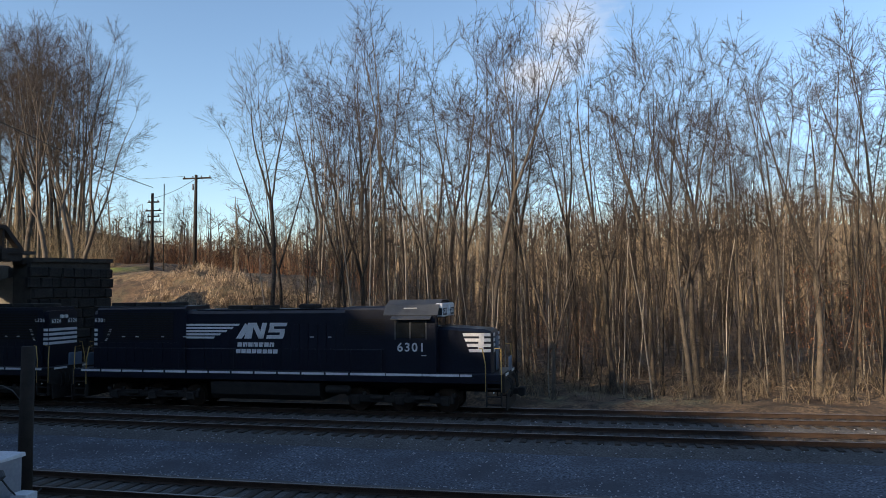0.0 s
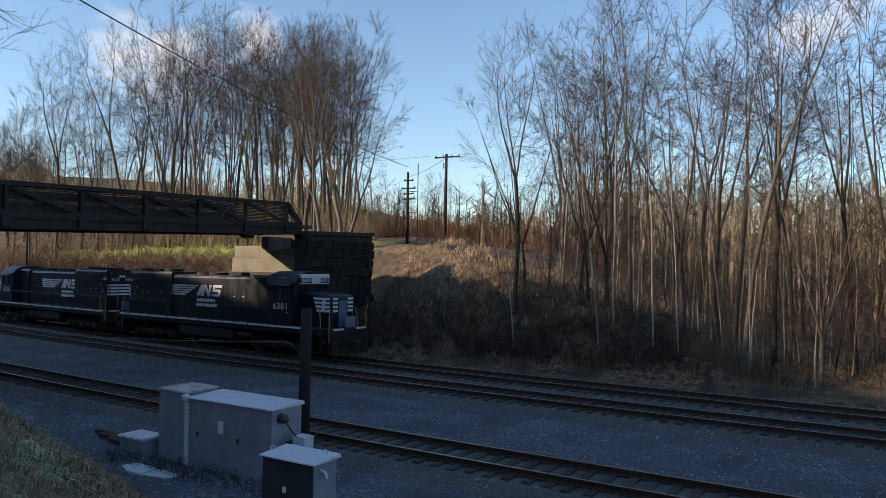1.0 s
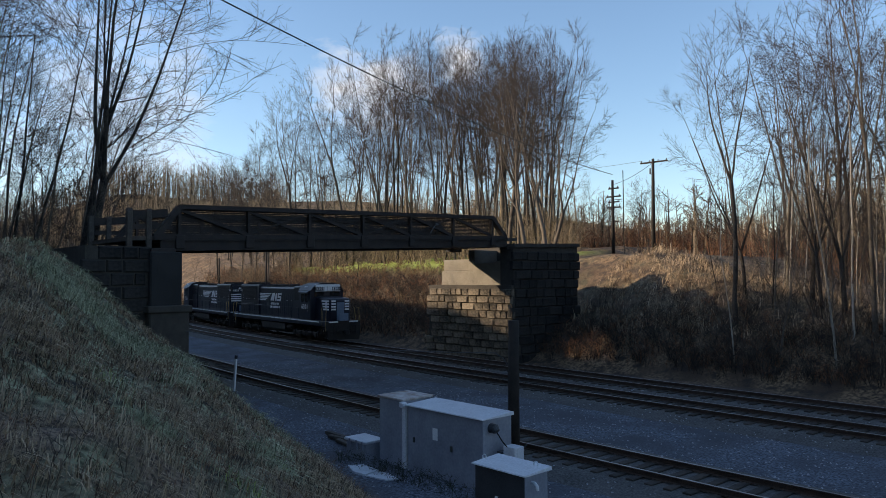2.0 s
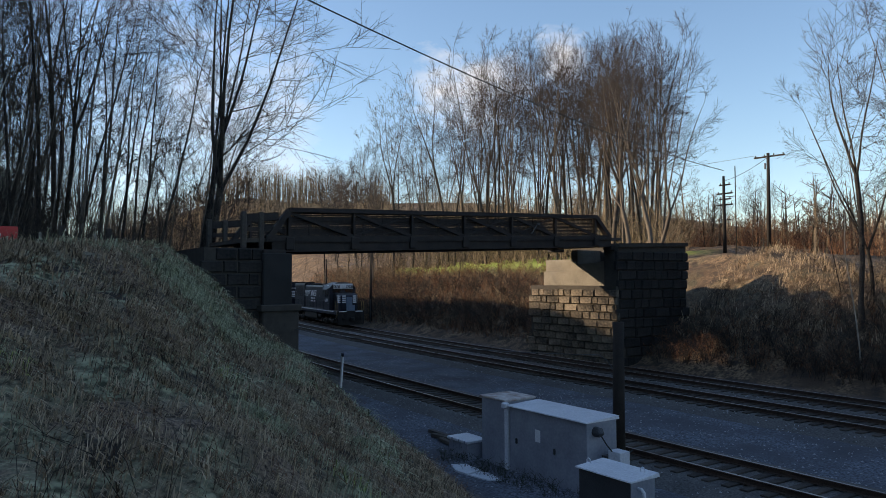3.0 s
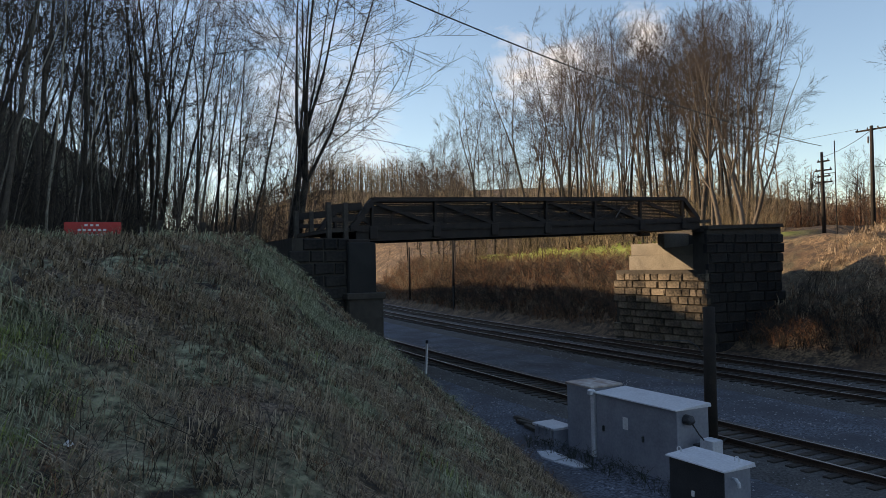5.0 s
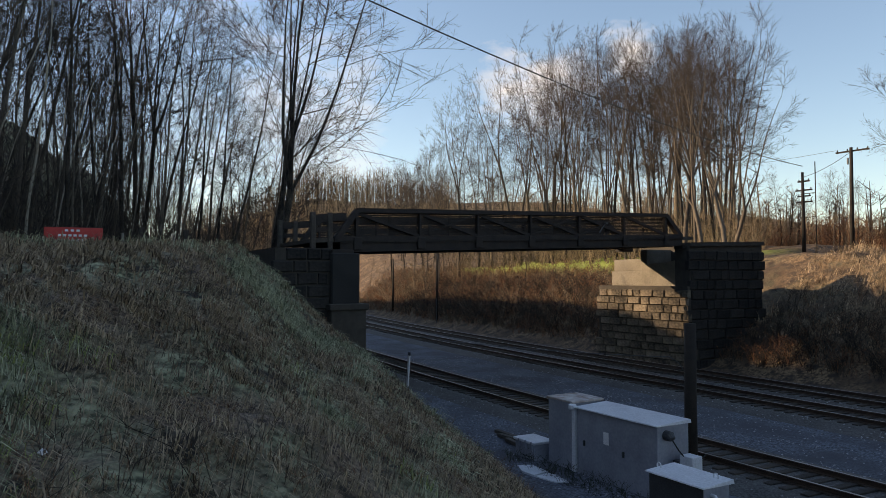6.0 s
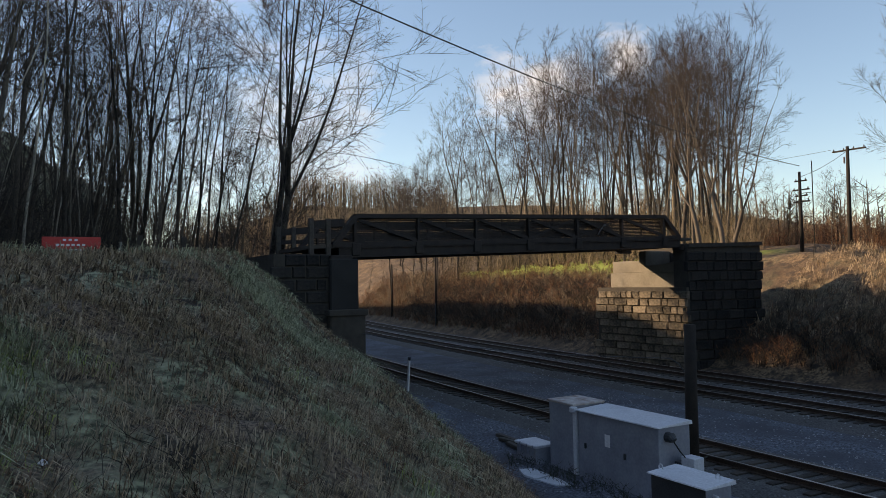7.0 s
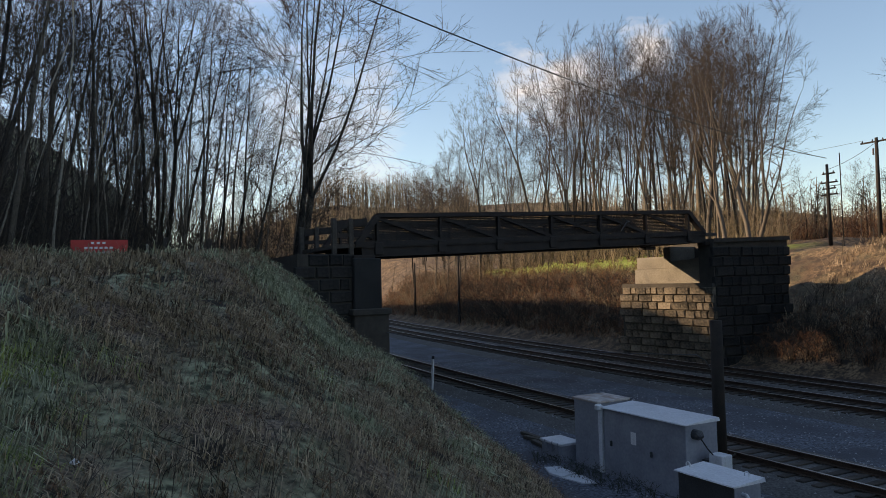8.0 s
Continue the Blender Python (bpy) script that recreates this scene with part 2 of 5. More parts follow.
def foot(x):
    """The y of the near bank's foot."""
    return 6.6 + 0.283 * min(max(-x, 0), 18) + 0.20 * min(max(-x - 18, 0), 11) - 1.0 * smooth_step(-30, -36, x) - 0.3 * max(x, 0)


# Unseen crest behind the viewpoint, heights shaped so its shadow covers the tracks.
RIDGE_X = [36, 46, 54, 61, 71, 78, 85, 92, 105, 125]   # along the near hill, towards the bridge and past it
RIDGE_Z = [27.5, 28.2, 30.5, 31.5, 35.2, 37.2, 32.3, 32.6, 36.0, 37.5]


def ground_z(x, y):
    yy = y - bend(x)
    bump = 0.26 * noise.noise((x * 0.16, y * 0.16, 0.0)) + 0.20 * noise.noise((x * 0.55, y * 0.55, 3.0))
    # near bank, and the wooded hill behind and to the left
    top = 3.3 + 2.5 * smooth_step(-2, -17, x) + 0.75 * smooth_step(-17, -32, x) * smooth_step(1.0, 4.5, y)
    d = foot(x) - y
    steep = 0.62 + 0.14 * smooth_step(-4, -16, x) + 0.2 * smooth_step(-14, -30, x)
    near = -0.4 + min(max(d, 0) * steep, top + 0.4)
    near += (0.13 * noise.noise((x * 1.6, y * 1.6, 6.0)) + 0.06 * noise.noise((x * 4.1, y * 4.1, 2.0))) * smooth_step(0, 1.5, d)
    near -= 0.55 * math.exp(-((y - 5.2 + 0.36 * (x + 16)) / 0.9) ** 2) * smooth_step(-8, -12, x) * smooth_step(-24, -19, x)   # a gully
    near = near - 0.2 * max(0, 1 - abs(max(d, 0) * steep - (top + 0.4)) / 1.2)
    hill = max(0.0, (-y - 10 + 0.35 * max(-x - 30, 0)))
    # hill cut off at a low sun's slope, to place its shadow's edge
    ridge = np.interp(-x + 0.81 * (y + 30), RIDGE_X, RIDGE_Z) - 0.443 * max(y + 30, 0) - 0.3
    near = min(near + hill * 0.9 + (1.6 * noise.noise((x * 0.11, y * 0.11, 9.0)) + 0.9 * noise.noise((x * 0.3, y * 0.3, 1.0))) * smooth_step(2, 9, hill), max(ridge + 1.2 * noise.noise((x * 0.2, y * 0.2, 7.0)), near))
    # far side
    away = math.hypot(x + 5, y - 20)
    floor = -0.3 + 0.03 * min(max(yy - 36, 0), 60) + (11 + 4 * smooth_step(-20, 70, x) + 7 * noise.noise((x * 0.010, y * 0.010, 5.0))) * smooth_step(75, 260, away)
    crest = 6.3 + 0.6 * smooth_step(-42, -36, x) - 0.285 * max(x + 28.5, 0) + 0.11 * min(max(yy - 45, 0), 18) * smooth_step(-38, -42, x)
    far_top = max(crest, floor) + (6 * smooth_step(90, 240, away) if y > 20 else 0)
    far = min(-0.35 + max(yy - 34.2, 0) * 0.62, far_top)
    if yy > 33.0:
        z = far + bump * smooth_step(34, 37, yy)
    elif d > 0:
        z = near + bump * smooth_step(0, 2, d)
    else:
        z = -0.38 + 0.05 * bump
    return z + 19 * smooth_step(-205, -265, x) * smooth_step(0, 45, y)


def build_ground():
    def axis(lo, hi, step, far):
        core = list(np.arange(lo, hi + 1e-6, step))
        if step == 0.6:
            core = [v for a in core for v in ((a, a + 0.3) if -32 < a < 15 else (a,))]
        out, s, v = [], step, core[0]
        while v > -far:
            s *= 1.25
            v -= s
            out.append(v)
        end, s, v = [], step, core[-1]
        while v < far:
            s *= 1.25
            v += s
            end.append(v)
        return out[::-1] + core + end
    xs, ys = axis(-95, 45, 0.6, 2500), axis(-20, 70, 0.6, 2500)
    verts = [(x, y, ground_z(x, y)) for y in ys for x in xs]
    n = len(xs)
    faces = [(j * n + i, j * n + i + 1, (j + 1) * n + i + 1, (j + 1) * n + i) for j in range(len(ys) - 1) for i in range(n - 1)]
    me = bpy.data.meshes.new("ground")
    me.from_pydata(verts, [], faces)
    me.materials.append(EARTH)
    cover = me.color_attributes.new("cover", "FLOAT_COLOR", "POINT")
    vals = []
    for x, y, z in verts:
        yy, d = y - bend(x), foot(x) - y
        bed = smooth_step(-0.2, 0.6, -d) * (1 - smooth_step(32.8, 34.0, yy))
        grass = smooth_step(0.5, 2.0, d) * (1 - smooth_step(0, 5, -y - 0.12 * max(-x - 20, 0)))
        lawn = smooth_step(43.5, 45.5, yy) * (1 - smooth_step(54, 60, yy)) * smooth_step(-40, -43, x) * smooth_step(-92, -86, x)
        grass = max(grass, 0.15 * smooth_step(-40, -34, x) * (1 - smooth_step(-24, -10, x)) if yy > 36 else 0)
        if yy > 34:
            grass = max(grass, 0.8 * math.exp(-((x - 1.5) / 4) ** 2 - ((y - 36.5) / 2.0) ** 2))
        vals += [grass, bed, lawn, 1.0]
    cover.data.foreach_set("color", vals)
    me.polygons.foreach_set("use_smooth", [True] * len(me.polygons))
    tagged(new("ground", me), "grassy banks, leaf-littered woodland floor and gravel railway formation", "ground", kind="structure")


build_ground()
# ---- railway tracks ----
def line_point(track, x, side=0.0, z=0.0):
    """A point of a track's centre line, or side metres to its far side."""
    slope = 2 * 0.000926 * x
    k = 1 / math.hypot(1, slope)
    return Vector((x - side * slope * k, TRACKS[track] + bend(x) + side * k, z))


def build_track(key, label):
    track = thing("railway_track", label, "railway track", kind="structure")
    bed = Geo()
    xs = np.arange(-150, 86, 3.0)
    bed.loft([[line_point(key, x, s, z) for s, z in ((-2.5, -0.42), (-1.55, -0.215), (1.55, -0.215), (2.5, -0.42))] for x in xs])
    part("ballast_bed", bed, BALLAST, track, "dark crushed-stone ballast")
    for s in (-0.7525, 0.7525):
        rail, worn = Geo(), Geo()
        rail.loft([[line_point(key, x, s + a, z) for a, z in ((-0.075, -0.172), (0.075, -0.172), (0.07, -0.155), (0.012, -0.14), (0.012, -0.045), (0.036, -0.035), (0.036, -0.008), (-0.036, -0.008), (-0.036, -0.035), (-0.012, -0.045), (-0.012, -0.14), (-0.07, -0.155))] for x in xs])
        worn.loft([[line_point(key, x, s + a, z) for a, z in ((-0.034, -0.0075), (0.034, -0.0075), (0.028, 0.0), (-0.028, 0.0))] for x in xs])
        r = part("rail", rail, RUST, track)
        part("running_surface", worn, STEEL, r, "rail head polished by wheels")
    tie = Geo().box(-0.115, 0.115, -1.3, 1.3, -0.34, -0.168, 0.012).mesh("tie", TIE)
    rnd = random.Random(hash_of(key))
    plate = Geo()
    for i in range(280):
        x = -110 + i * 0.54
        if x > 41:
            break
        a = math.atan(2 * 0.000926 * x)
        p = line_point(key, x + rnd.uniform(-0.03, 0.03), rnd.uniform(-0.05, 0.05), rnd.uniform(-0.012, 0.004))
        part("tie", tie, TIE, track, m=Matrix.Translation(p) @ Matrix.Rotation(a + rnd.uniform(-0.02, 0.02), 4, "Z"))
    return track


def hash_of(text):
    return sum((i + 3) * ord(c) for i, c in enumerate(text))


build_track("near", "rusty single railway track on timber ties in dark ballast")
build_track("middle", "railway track on timber ties beside a parallel track")
build_track("far", "railway track on timber ties along a wooded bank")


def stones_loose():
    """Loose pale stones over the gravel and the ballast shoulders."""
    rnd, g = random.Random(21), Geo()
    for i in range(11000):
        x = 22 - 66 * rnd.random() ** 1.2
        y = rnd.uniform(foot(x) - 0.2, 33.6 + bend(x))
        yy = y - bend(x)
        if any(abs(yy - c) < 1.4 for c in TRACKS.values()):
            continue
        on_bed = max(0.0, 0.2 - 0.2 * max(min(abs(yy - c) for c in TRACKS.values()) - 1.5, 0))
        z, r = ground_z(x, y) + on_bed, rnd.uniform(0.015, 0.042)
        k = len(g.v)
        a = rnd.uniform(0, 1.5)
        c, s = math.cos(a) * r, math.sin(a) * r
        g.v += [(x + c, y + s, z), (x - s, y + c, z + r * 0.2), (x - c * 1.2, y - s * 1.2, z), (x + s, y - c, z), (x + rnd.uniform(-0.3, 0.3) * r, y, z + r * rnd.uniform(0.6, 1.1))]
        g.f += [(k, k + 1, k + 4), (k + 1, k + 2, k + 4), (k + 2, k + 3, k + 4), (k + 3, k, k + 4)]
    tagged(part("loose_stones", g, LOOSE), "pale loose stones over dark railway gravel", "gravel", kind="stuff")


LOOSE = material("loose_stone", (0.14, 0.14, 0.145), (0.45, 0.45, 0.47), 8, 0.9, fine=30)
stones_loose()
# ---- locomotives ----
def letters(text, size, mat, parent, m, slant=0.0, name="number", label=""):
    """Raised painted lettering as a mesh."""
    cu = bpy.data.curves.new(name, "FONT")
    cu.body, cu.size, cu.shear, cu.extrude, cu.align_x, cu.align_y = text, size, slant, 0.004, "CENTER", "CENTER"
    cu.offset, cu.space_character = size * 0.02, 1.22
    tmp = bpy.data.objects.new(name, cu)
    me = bpy.data.meshes.new_from_object(tmp)
    bpy.data.objects.remove(tmp)
    me.materials.clear()
    me.materials.append(mat)
    return part(name, me, mat, parent, label, m=m)


def side_pose(x, z, y):
    """A pose whose plane stands upright facing -y (y < 0) or +y."""
    return pose(x, y, z, 90, 0, 0 if y < 0 else 180)


def build_truck(loco, cx):
    truck = part("truck", Geo().box(cx - 2.35, cx + 2.35, -1.16, -1.02, 0.42, 0.74, 0.03).box(cx - 2.35, cx + 2.35, 1.02, 1.16, 0.42, 0.74, 0.03).box(cx - 0.5, cx + 0.5, -1.02, 1.02, 0.5, 0.8, 0.03), DIRTY, loco, "grimy cast-steel three-axle truck")
    for ax in (-1.98, 0.0, 1.98):
        w = Geo()
        for s in (-1, 1):
            rings = []
            for r, yy in ((0.15, 0.80), (0.44, 0.80), (0.50, 0.79), (0.505, 0.70), (0.535, 0.68), (0.53, 0.655), (0.40, 0.66), (0.15, 0.64)):
                rings.append([(cx + ax + r * math.cos(2 * math.pi * j / 28), s * yy, 0.505 + r * math.sin(2 * math.pi * j / 28)) for j in range(28)])
            w.loft(rings)
        w.rod((cx + ax, -0.8, 0.505), (cx + ax, 0.8, 0.505), 0.09, 10)
        part("traction_motor", Geo().box(cx + ax - 0.55, cx + ax + 0.42, -0.6, 0.6, 0.22, 1.0, 0.06), DIRTY, truck)
        part("wheelset", w, RUST, truck, "steel wheels worn bright at the tread")
        for s in (-1, 1):
            part("axle_box", Geo().box(cx + ax - 0.19, cx + ax + 0.19, s * 1.18 - 0.09, s * 1.18 + 0.09, 0.33, 0.70, 0.04), DIRTY, truck)
            for k in (-0.36, 0.36):
                part("coil_spring", Geo().tube([(cx + ax + k, s * 1.1, z) for z in (0.68, 0.74, 0.80, 0.86)], [0.09, 0.11, 0.11, 0.09], 10), DIRTY, truck)
    for s in (-1, 1):
        for k in (-1.0, 1.0):
            part("brake_cylinder", Geo().rod((cx + k - 0.3, s * 1.2, 0.62), (cx + k + 0.3, s * 1.2, 0.62), 0.075, 10), DIRTY, truck)


def build_locomotive(number, label):
    """Origin at its middle on the rail; the cab end is +x."""
    loco = thing("locomotive", label, "locomotive", group="locomotives of the train")
    frame_ = Geo().box(-9.75, 9.75, -1.5, 1.5, 1.32, 1.70, 0.02)
    for s in (-1, 1):
        frame_.box(-9.2, 8.6, s * 1.48 - 0.03, s * 1.48 + 0.03, 1.52, 1.72)
    part("underframe", frame_, BLACK, loco)
    for s in (-1, 1):
        x, k = -9.35, 0
        while x < 8.4:
            w = 0.98 if k < 12 else (1.5 if x + 1.5 < 8.4 else 8.55 - x)
            part("reflective_stripe", Geo().box(x, x + w, s * 1.515 - 0.006, s * 1.515 + 0.006, 1.60, 1.70), WHITE, loco)
            x += w + (0.09 if k < 12 else 0.03)
            k += 1
    # long hood with rounded roof edges
    def hood(x0, x1, half, top, r=0.16):
        prof = [(-half, 1.70), (half, 1.70), (half, top - r * 1.2), (half - r * 0.35, top - r * 0.4), (half - r * 1.2, top), (-half + r * 1.2, top), (-half + r * 0.35, top - r * 0.4), (-half, top - r * 1.2)]
        return [[(x, y, z) for y, z in prof] for x in (x0, x1)]
    body = Geo().loft(hood(-9.15, 5.0, 0.92, 4.42))
    body.loft(hood(-8.9, -4.4, 1.02, 4.60, 0.12)).loft(hood(3.1, 5.0, 1.02, 4.5, 0.12))
    part("long_hood", body, BLACK, loco, "black engine hood with access doors")
    door = Geo().box(0.015, 0.395, -0.012, 0.012, 1.95, 3.75).box(0.33, 0.36, -0.03, 0.03, 2.7, 2.85).mesh("access_door", BLACK)
    panel = Geo().box(0.02, 0.45, -0.012, 0.012, 2.0, 2.9).box(0.2, 0.27, -0.03, 0.03, 2.6, 2.66).mesh("hood_panel", BLACK)
    long_slat = Geo().box(-8.6, -5.0, -0.02, 0.02, 0, 0.035).mesh("grille_slat", DIRTY)
    short_slat = Geo().box(3.25, 4.85, -0.02, 0.02, 0, 0.035).mesh("grille_slat", DIRTY)
    for s in (-1, 1):
        for i in range(17):
            part("access_door", door, BLACK, loco, m=Matrix.Translation((-3.9 + i * 0.41, s * 0.932, 0)))
        for i in range(9):
            part("hood_panel", panel, BLACK, loco, m=Matrix.Translation((-8.8 + i * 0.47, s * 1.03, 0)))
        for i in range(16):
            part("grille_slat", long_slat, DIRTY, loco, m=Matrix.Translation((0, s * 1.035, 3.05 + i * 0.08)))
        for i in range(9):
            part("grille_slat", short_slat, DIRTY, loco, m=Matrix.Translation((0, s * 1.035, 3.3 + i * 0.08)))
    for x in (-8.2, -6.9, -5.6, -2.2, -1.0):
        fan = Geo()
        z = 4.60 if x < -4.4 else 4.42
        fan.tube([(x, 0, z - 0.02), (x, 0, z + 0.16), (x, 0, z + 0.17)], [0.60, 0.60, 0.5], 20)
        part("roof_fan", fan, DIRTY, loco)
    part("exhaust_stack", Geo().box(0.7, 1.5, -0.35, 0.35, 4.42, 4.62, 0.04), DIRTY, loco)
    # paler grey strips along the hood's upper edges
    trim = Geo()
    for s in (-1, 1):
        trim.box(-9.1, -4.5, s * 0.94 - 0.05, s * 0.94 + 0.05, 4.585, 4.615)
        trim.box(-4.0, 2.6, s * 0.78 - 0.05, s * 0.78 + 0.05, 4.41, 4.432)
    part("roof_edge", trim, GREYROOF, loco, "pale grey strip along the roof edge")
    # cab
    cab = Geo()
    prof = [(-1.50, 1.70), (1.50, 1.70), (1.50, 4.15), (1.12, 4.55), (0.55, 4.74), (-0.55, 4.74), (-1.12, 4.55), (-1.50, 4.15)]
    cab.loft([[(x, y, z) for y, z in prof] for x in (5.0, 7.1)])
    cab_ob = part("cab", cab, BLACK, loco, "black driver's cab")
    roof = Geo()
    up = [(-1.53, 4.14), (-1.14, 4.575), (-0.56, 4.765), (0.56, 4.765), (1.14, 4.575), (1.53, 4.14)]
    roof.loft([[(x, y, z) for y, z in up] + [(x, y * 0.985, z - 0.025) for y, z in up[::-1]] for x in (4.93, 7.2)])
    part("cab_roof", roof, GREYROOF, cab_ob, "grey sloping cab roof")
    for s in (-1, 1):
        part("side_window", Geo().box(5.45, 6.72, s * 1.505 - 0.012, s * 1.505 + 0.012, 3.18, 3.86), GLASS, cab_ob, "dark cab side window")
        fr = Geo()
        for x in (5.42, 6.05, 6.72):
            fr.box(x - 0.03, x + 0.03, s * 1.52 - 0.012, s * 1.52 + 0.012, 3.12, 3.9)
        fr.box(5.39, 6.75, s * 1.52 - 0.012, s * 1.52 + 0.012, 3.86, 3.91)
        part("window_frame", fr, GREYROOF, cab_ob)
        part("sunshade", Geo().poly([(5.3, s * 1.51, 4.1), (6.95, s * 1.51, 4.1), (6.95, s * 1.80, 3.96), (5.3, s * 1.80, 3.96)], (0, 0, 0.025)), GREYROOF, cab_ob)
        part("grab_iron", Geo().rod((5.75, s * 1.34, 4.43), (6.3, s * 1.34, 4.43), 0.02, 6), WHITE, cab_ob)
        letters(number, 0.50, WHITE, cab_ob, side_pose(6.08, 2.78, s * 1.506), name="road_number", label="white painted road number")
        part("builder_mark", Geo().box(6.5, 6.72, s * 1.506 - 0.004, s * 1.506 + 0.004, 2.44, 2.47), WHITE, cab_ob)
    board = part("number_board", Geo().box(7.02, 7.32, -1.12, 1.12, 4.05, 4.62, 0.03), WHITE, cab_ob, "white-framed number board over the windshield")
    for s in (-1, 1):
        part("number_panel", Geo().box(7.32, 7.335, s * 0.72 - 0.36, s * 0.72 + 0.36, 4.12, 4.42).box(7.05, 7.30, s * 1.122 - 0.004, s * 1.122 + 0.004, 4.12, 4.42), DARKBOX, board)
        letters(number, 0.28, WHITE, board, pose(7.342, s * 0.72, 4.27, 90, 0, 90), name="road_number")
    for z in (4.2, 4.42):
        part("headlight", Geo().tube([(7.32, 0, z), (7.37, 0, z), (7.40, 0, z)], [0.10, 0.10, 0.07], 14), LENS, board, "clear headlight lens")
    for s in (-1, 1):
        part("windshield", Geo().box(7.095, 7.115, s * 0.72 - 0.42, s * 0.72 + 0.42, 3.62, 4.0), GLASS, cab_ob)
    # low nose
    nose = Geo()
    nose.loft([[(x, y, z) for y, z in ((-w, 1.70), (w, 1.70), (w, t - 0.12), (w - 0.1, t), (-w + 0.1, t), (-w, t - 0.12))] for x, w, t in ((7.1, 1.02, 3.64), (9.0, 1.02, 3.52), (9.22, 0.95, 3.45), (9.32, 0.8, 3.3))])
    nose_ob = part("nose", nose, BLACK, loco, "black low nose with white stripes")
    for k in range(4):
        z1 = 3.36 - k * 0.22
        a = 8.1 + 0.08 * k
        for s in (-1, 1):
            flag = Geo()
            flag.poly([(a + 0.05, s * 1.022, z1 - 0.13), (9.02, s * 1.022, z1 - 0.13), (9.02, s * 1.022, z1), (a, s * 1.022, z1)], (0, s * 0.005, 0))
            flag.poly([(9.02, s * 1.022, z1 - 0.13), (9.23, s * 0.955, z1 - 0.13), (9.23, s * 0.955, z1), (9.02, s * 1.022, z1)], (0.004, s * 0.004, 0))
            flag.box(9.325, 9.333, min(s * 0.4, s * 0.8), max(s * 0.4, s * 0.8), z1 - 0.13, z1)
            part("nose_stripe", flag, WHITE, nose_ob, "white stripe round the nose")
    for s in (-1, 1):
        flag = Geo()
        flag.poly([(8.72, s * 1.024, 2.7), (8.95, s * 1.024, 2.66), (9.0, s * 1.024, 3.36), (8.8, s * 1.024, 3.36)], (0, s * 0.005, 0))
        part("nose_emblem", flag, WHITE, nose_ob, "white slanted emblem on the nose")
    part("front_door", Geo().box(9.33, 9.36, -0.33, 0.33, 1.75, 3.2, 0.01).box(9.355, 9.375, -0.24, 0.24, 2.55, 3.0), SKYSHEEN, nose_ob, "nose door coloured with a blue sky reflection")
    # rear end of the long hood, with its stripes and lamps
    tail = Geo()
    for k in range(4):
        z1 = 3.55 - k * 0.22
        tail.box(-9.165, -9.152, -0.90, 0.90, z1 - 0.13, z1)
        for s in (-1, 1):
            tail.poly([(-9.14, s * 0.926, z1 - 0.13), (-8.2 - 0.1 * k, s * (1.03 if k < 9 else 1), z1 - 0.13), (-8.12 - 0.1 * k, s * 1.03, z1), (-9.14, s * 0.926, z1)], (0, s * 0.006, 0))
    part("rear_stripes", tail, WHITE, loco, "white stripes on the hood's end")
    rear = part("rear_number_board", Geo().box(-9.22, -9.15, -0.85, -0.2, 3.75, 4.05, 0.01), DARKBOX, loco)
    part("rear_number_board", Geo().box(-9.22, -9.15, 0.2, 0.85, 3.75, 4.05, 0.01), DARKBOX, loco)
    for s in (-1, 1):
        letters(number, 0.25, WHITE, rear, pose(-9.226, s * 0.52, 3.9, 90, 0, -90), name="road_number")
        letters(number, 0.25, WHITE, rear, side_pose(-8.75, 3.95, s * 1.045), name="road_number")
    for y in (-0.13, 0.13):
        part("rear_headlight", Geo().tube([(-9.15, y, 4.12), (-9.24, y, 4.12)], [0.10, 0.09], 12), LENS, loco, "clear rear headlight lens")
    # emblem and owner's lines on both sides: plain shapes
    for s in (-1, 1):
        y = s * 1.0 - s * 0.053
        z0 = 3.05
        f = 1 if s < 0 else -1     # reading direction
        c = -1.75 if s < 0 else -2.4
        for k in range(5):
            z1 = z0 + 0.72 - k * 0.145
            a, b = -3.42 + 0.05 * k, -0.1 - 0.30 * k
            part("emblem_stripe", Geo().poly([(c + f * a, y, z1 - 0.09), (c + f * b, y, z1 - 0.09), (c + f * (b + 0.07), y, z1), (c + f * a, y, z1)], (0, s * 0.006, 0)), WHITE, loco)
        for pts in ([(0.2, 0.05), (0.5, 0.05), (0.62, 0.72), (0.36, 0.72)], [(0.5, 0.72), (0.72, 0.72), (1.0, 0.05), (0.8, 0.05)], [(0.8, 0.05), (1.0, 0.05), (1.16, 0.72), (0.96, 0.72)],
                    [(1.25, 0.57), (1.95, 0.57), (2.0, 0.72), (1.28, 0.72)], [(1.2, 0.31), (1.85, 0.31), (1.9, 0.46), (1.24, 0.46)], [(1.12, 0.05), (1.8, 0.05), (1.84, 0.2), (1.15, 0.2)], [(1.24, 0.40), (1.42, 0.40), (1.46, 0.64), (1.28, 0.64)], [(1.66, 0.13), (1.84, 0.13), (1.9, 0.37), (1.7, 0.37)], [(-0.15, 0.05), (0.1, 0.05), (0.4, 0.5), (0.25, 0.72)]):
            part("emblem_piece", Geo().poly([(c + f * (u * 1.13 - 0.05), y, z0 + v * 1.06) for u, v in pts], (0, s * 0.006, 0)), WHITE, loco)
        for zz, a, b in ((2.74, -0.15, 1.62), (2.44, -0.22, 1.78)):
            n = 7 if zz > 2.6 else 8
            w = (b - a) / n
            for j in range(n):
                u = c + f * (a + w * j)
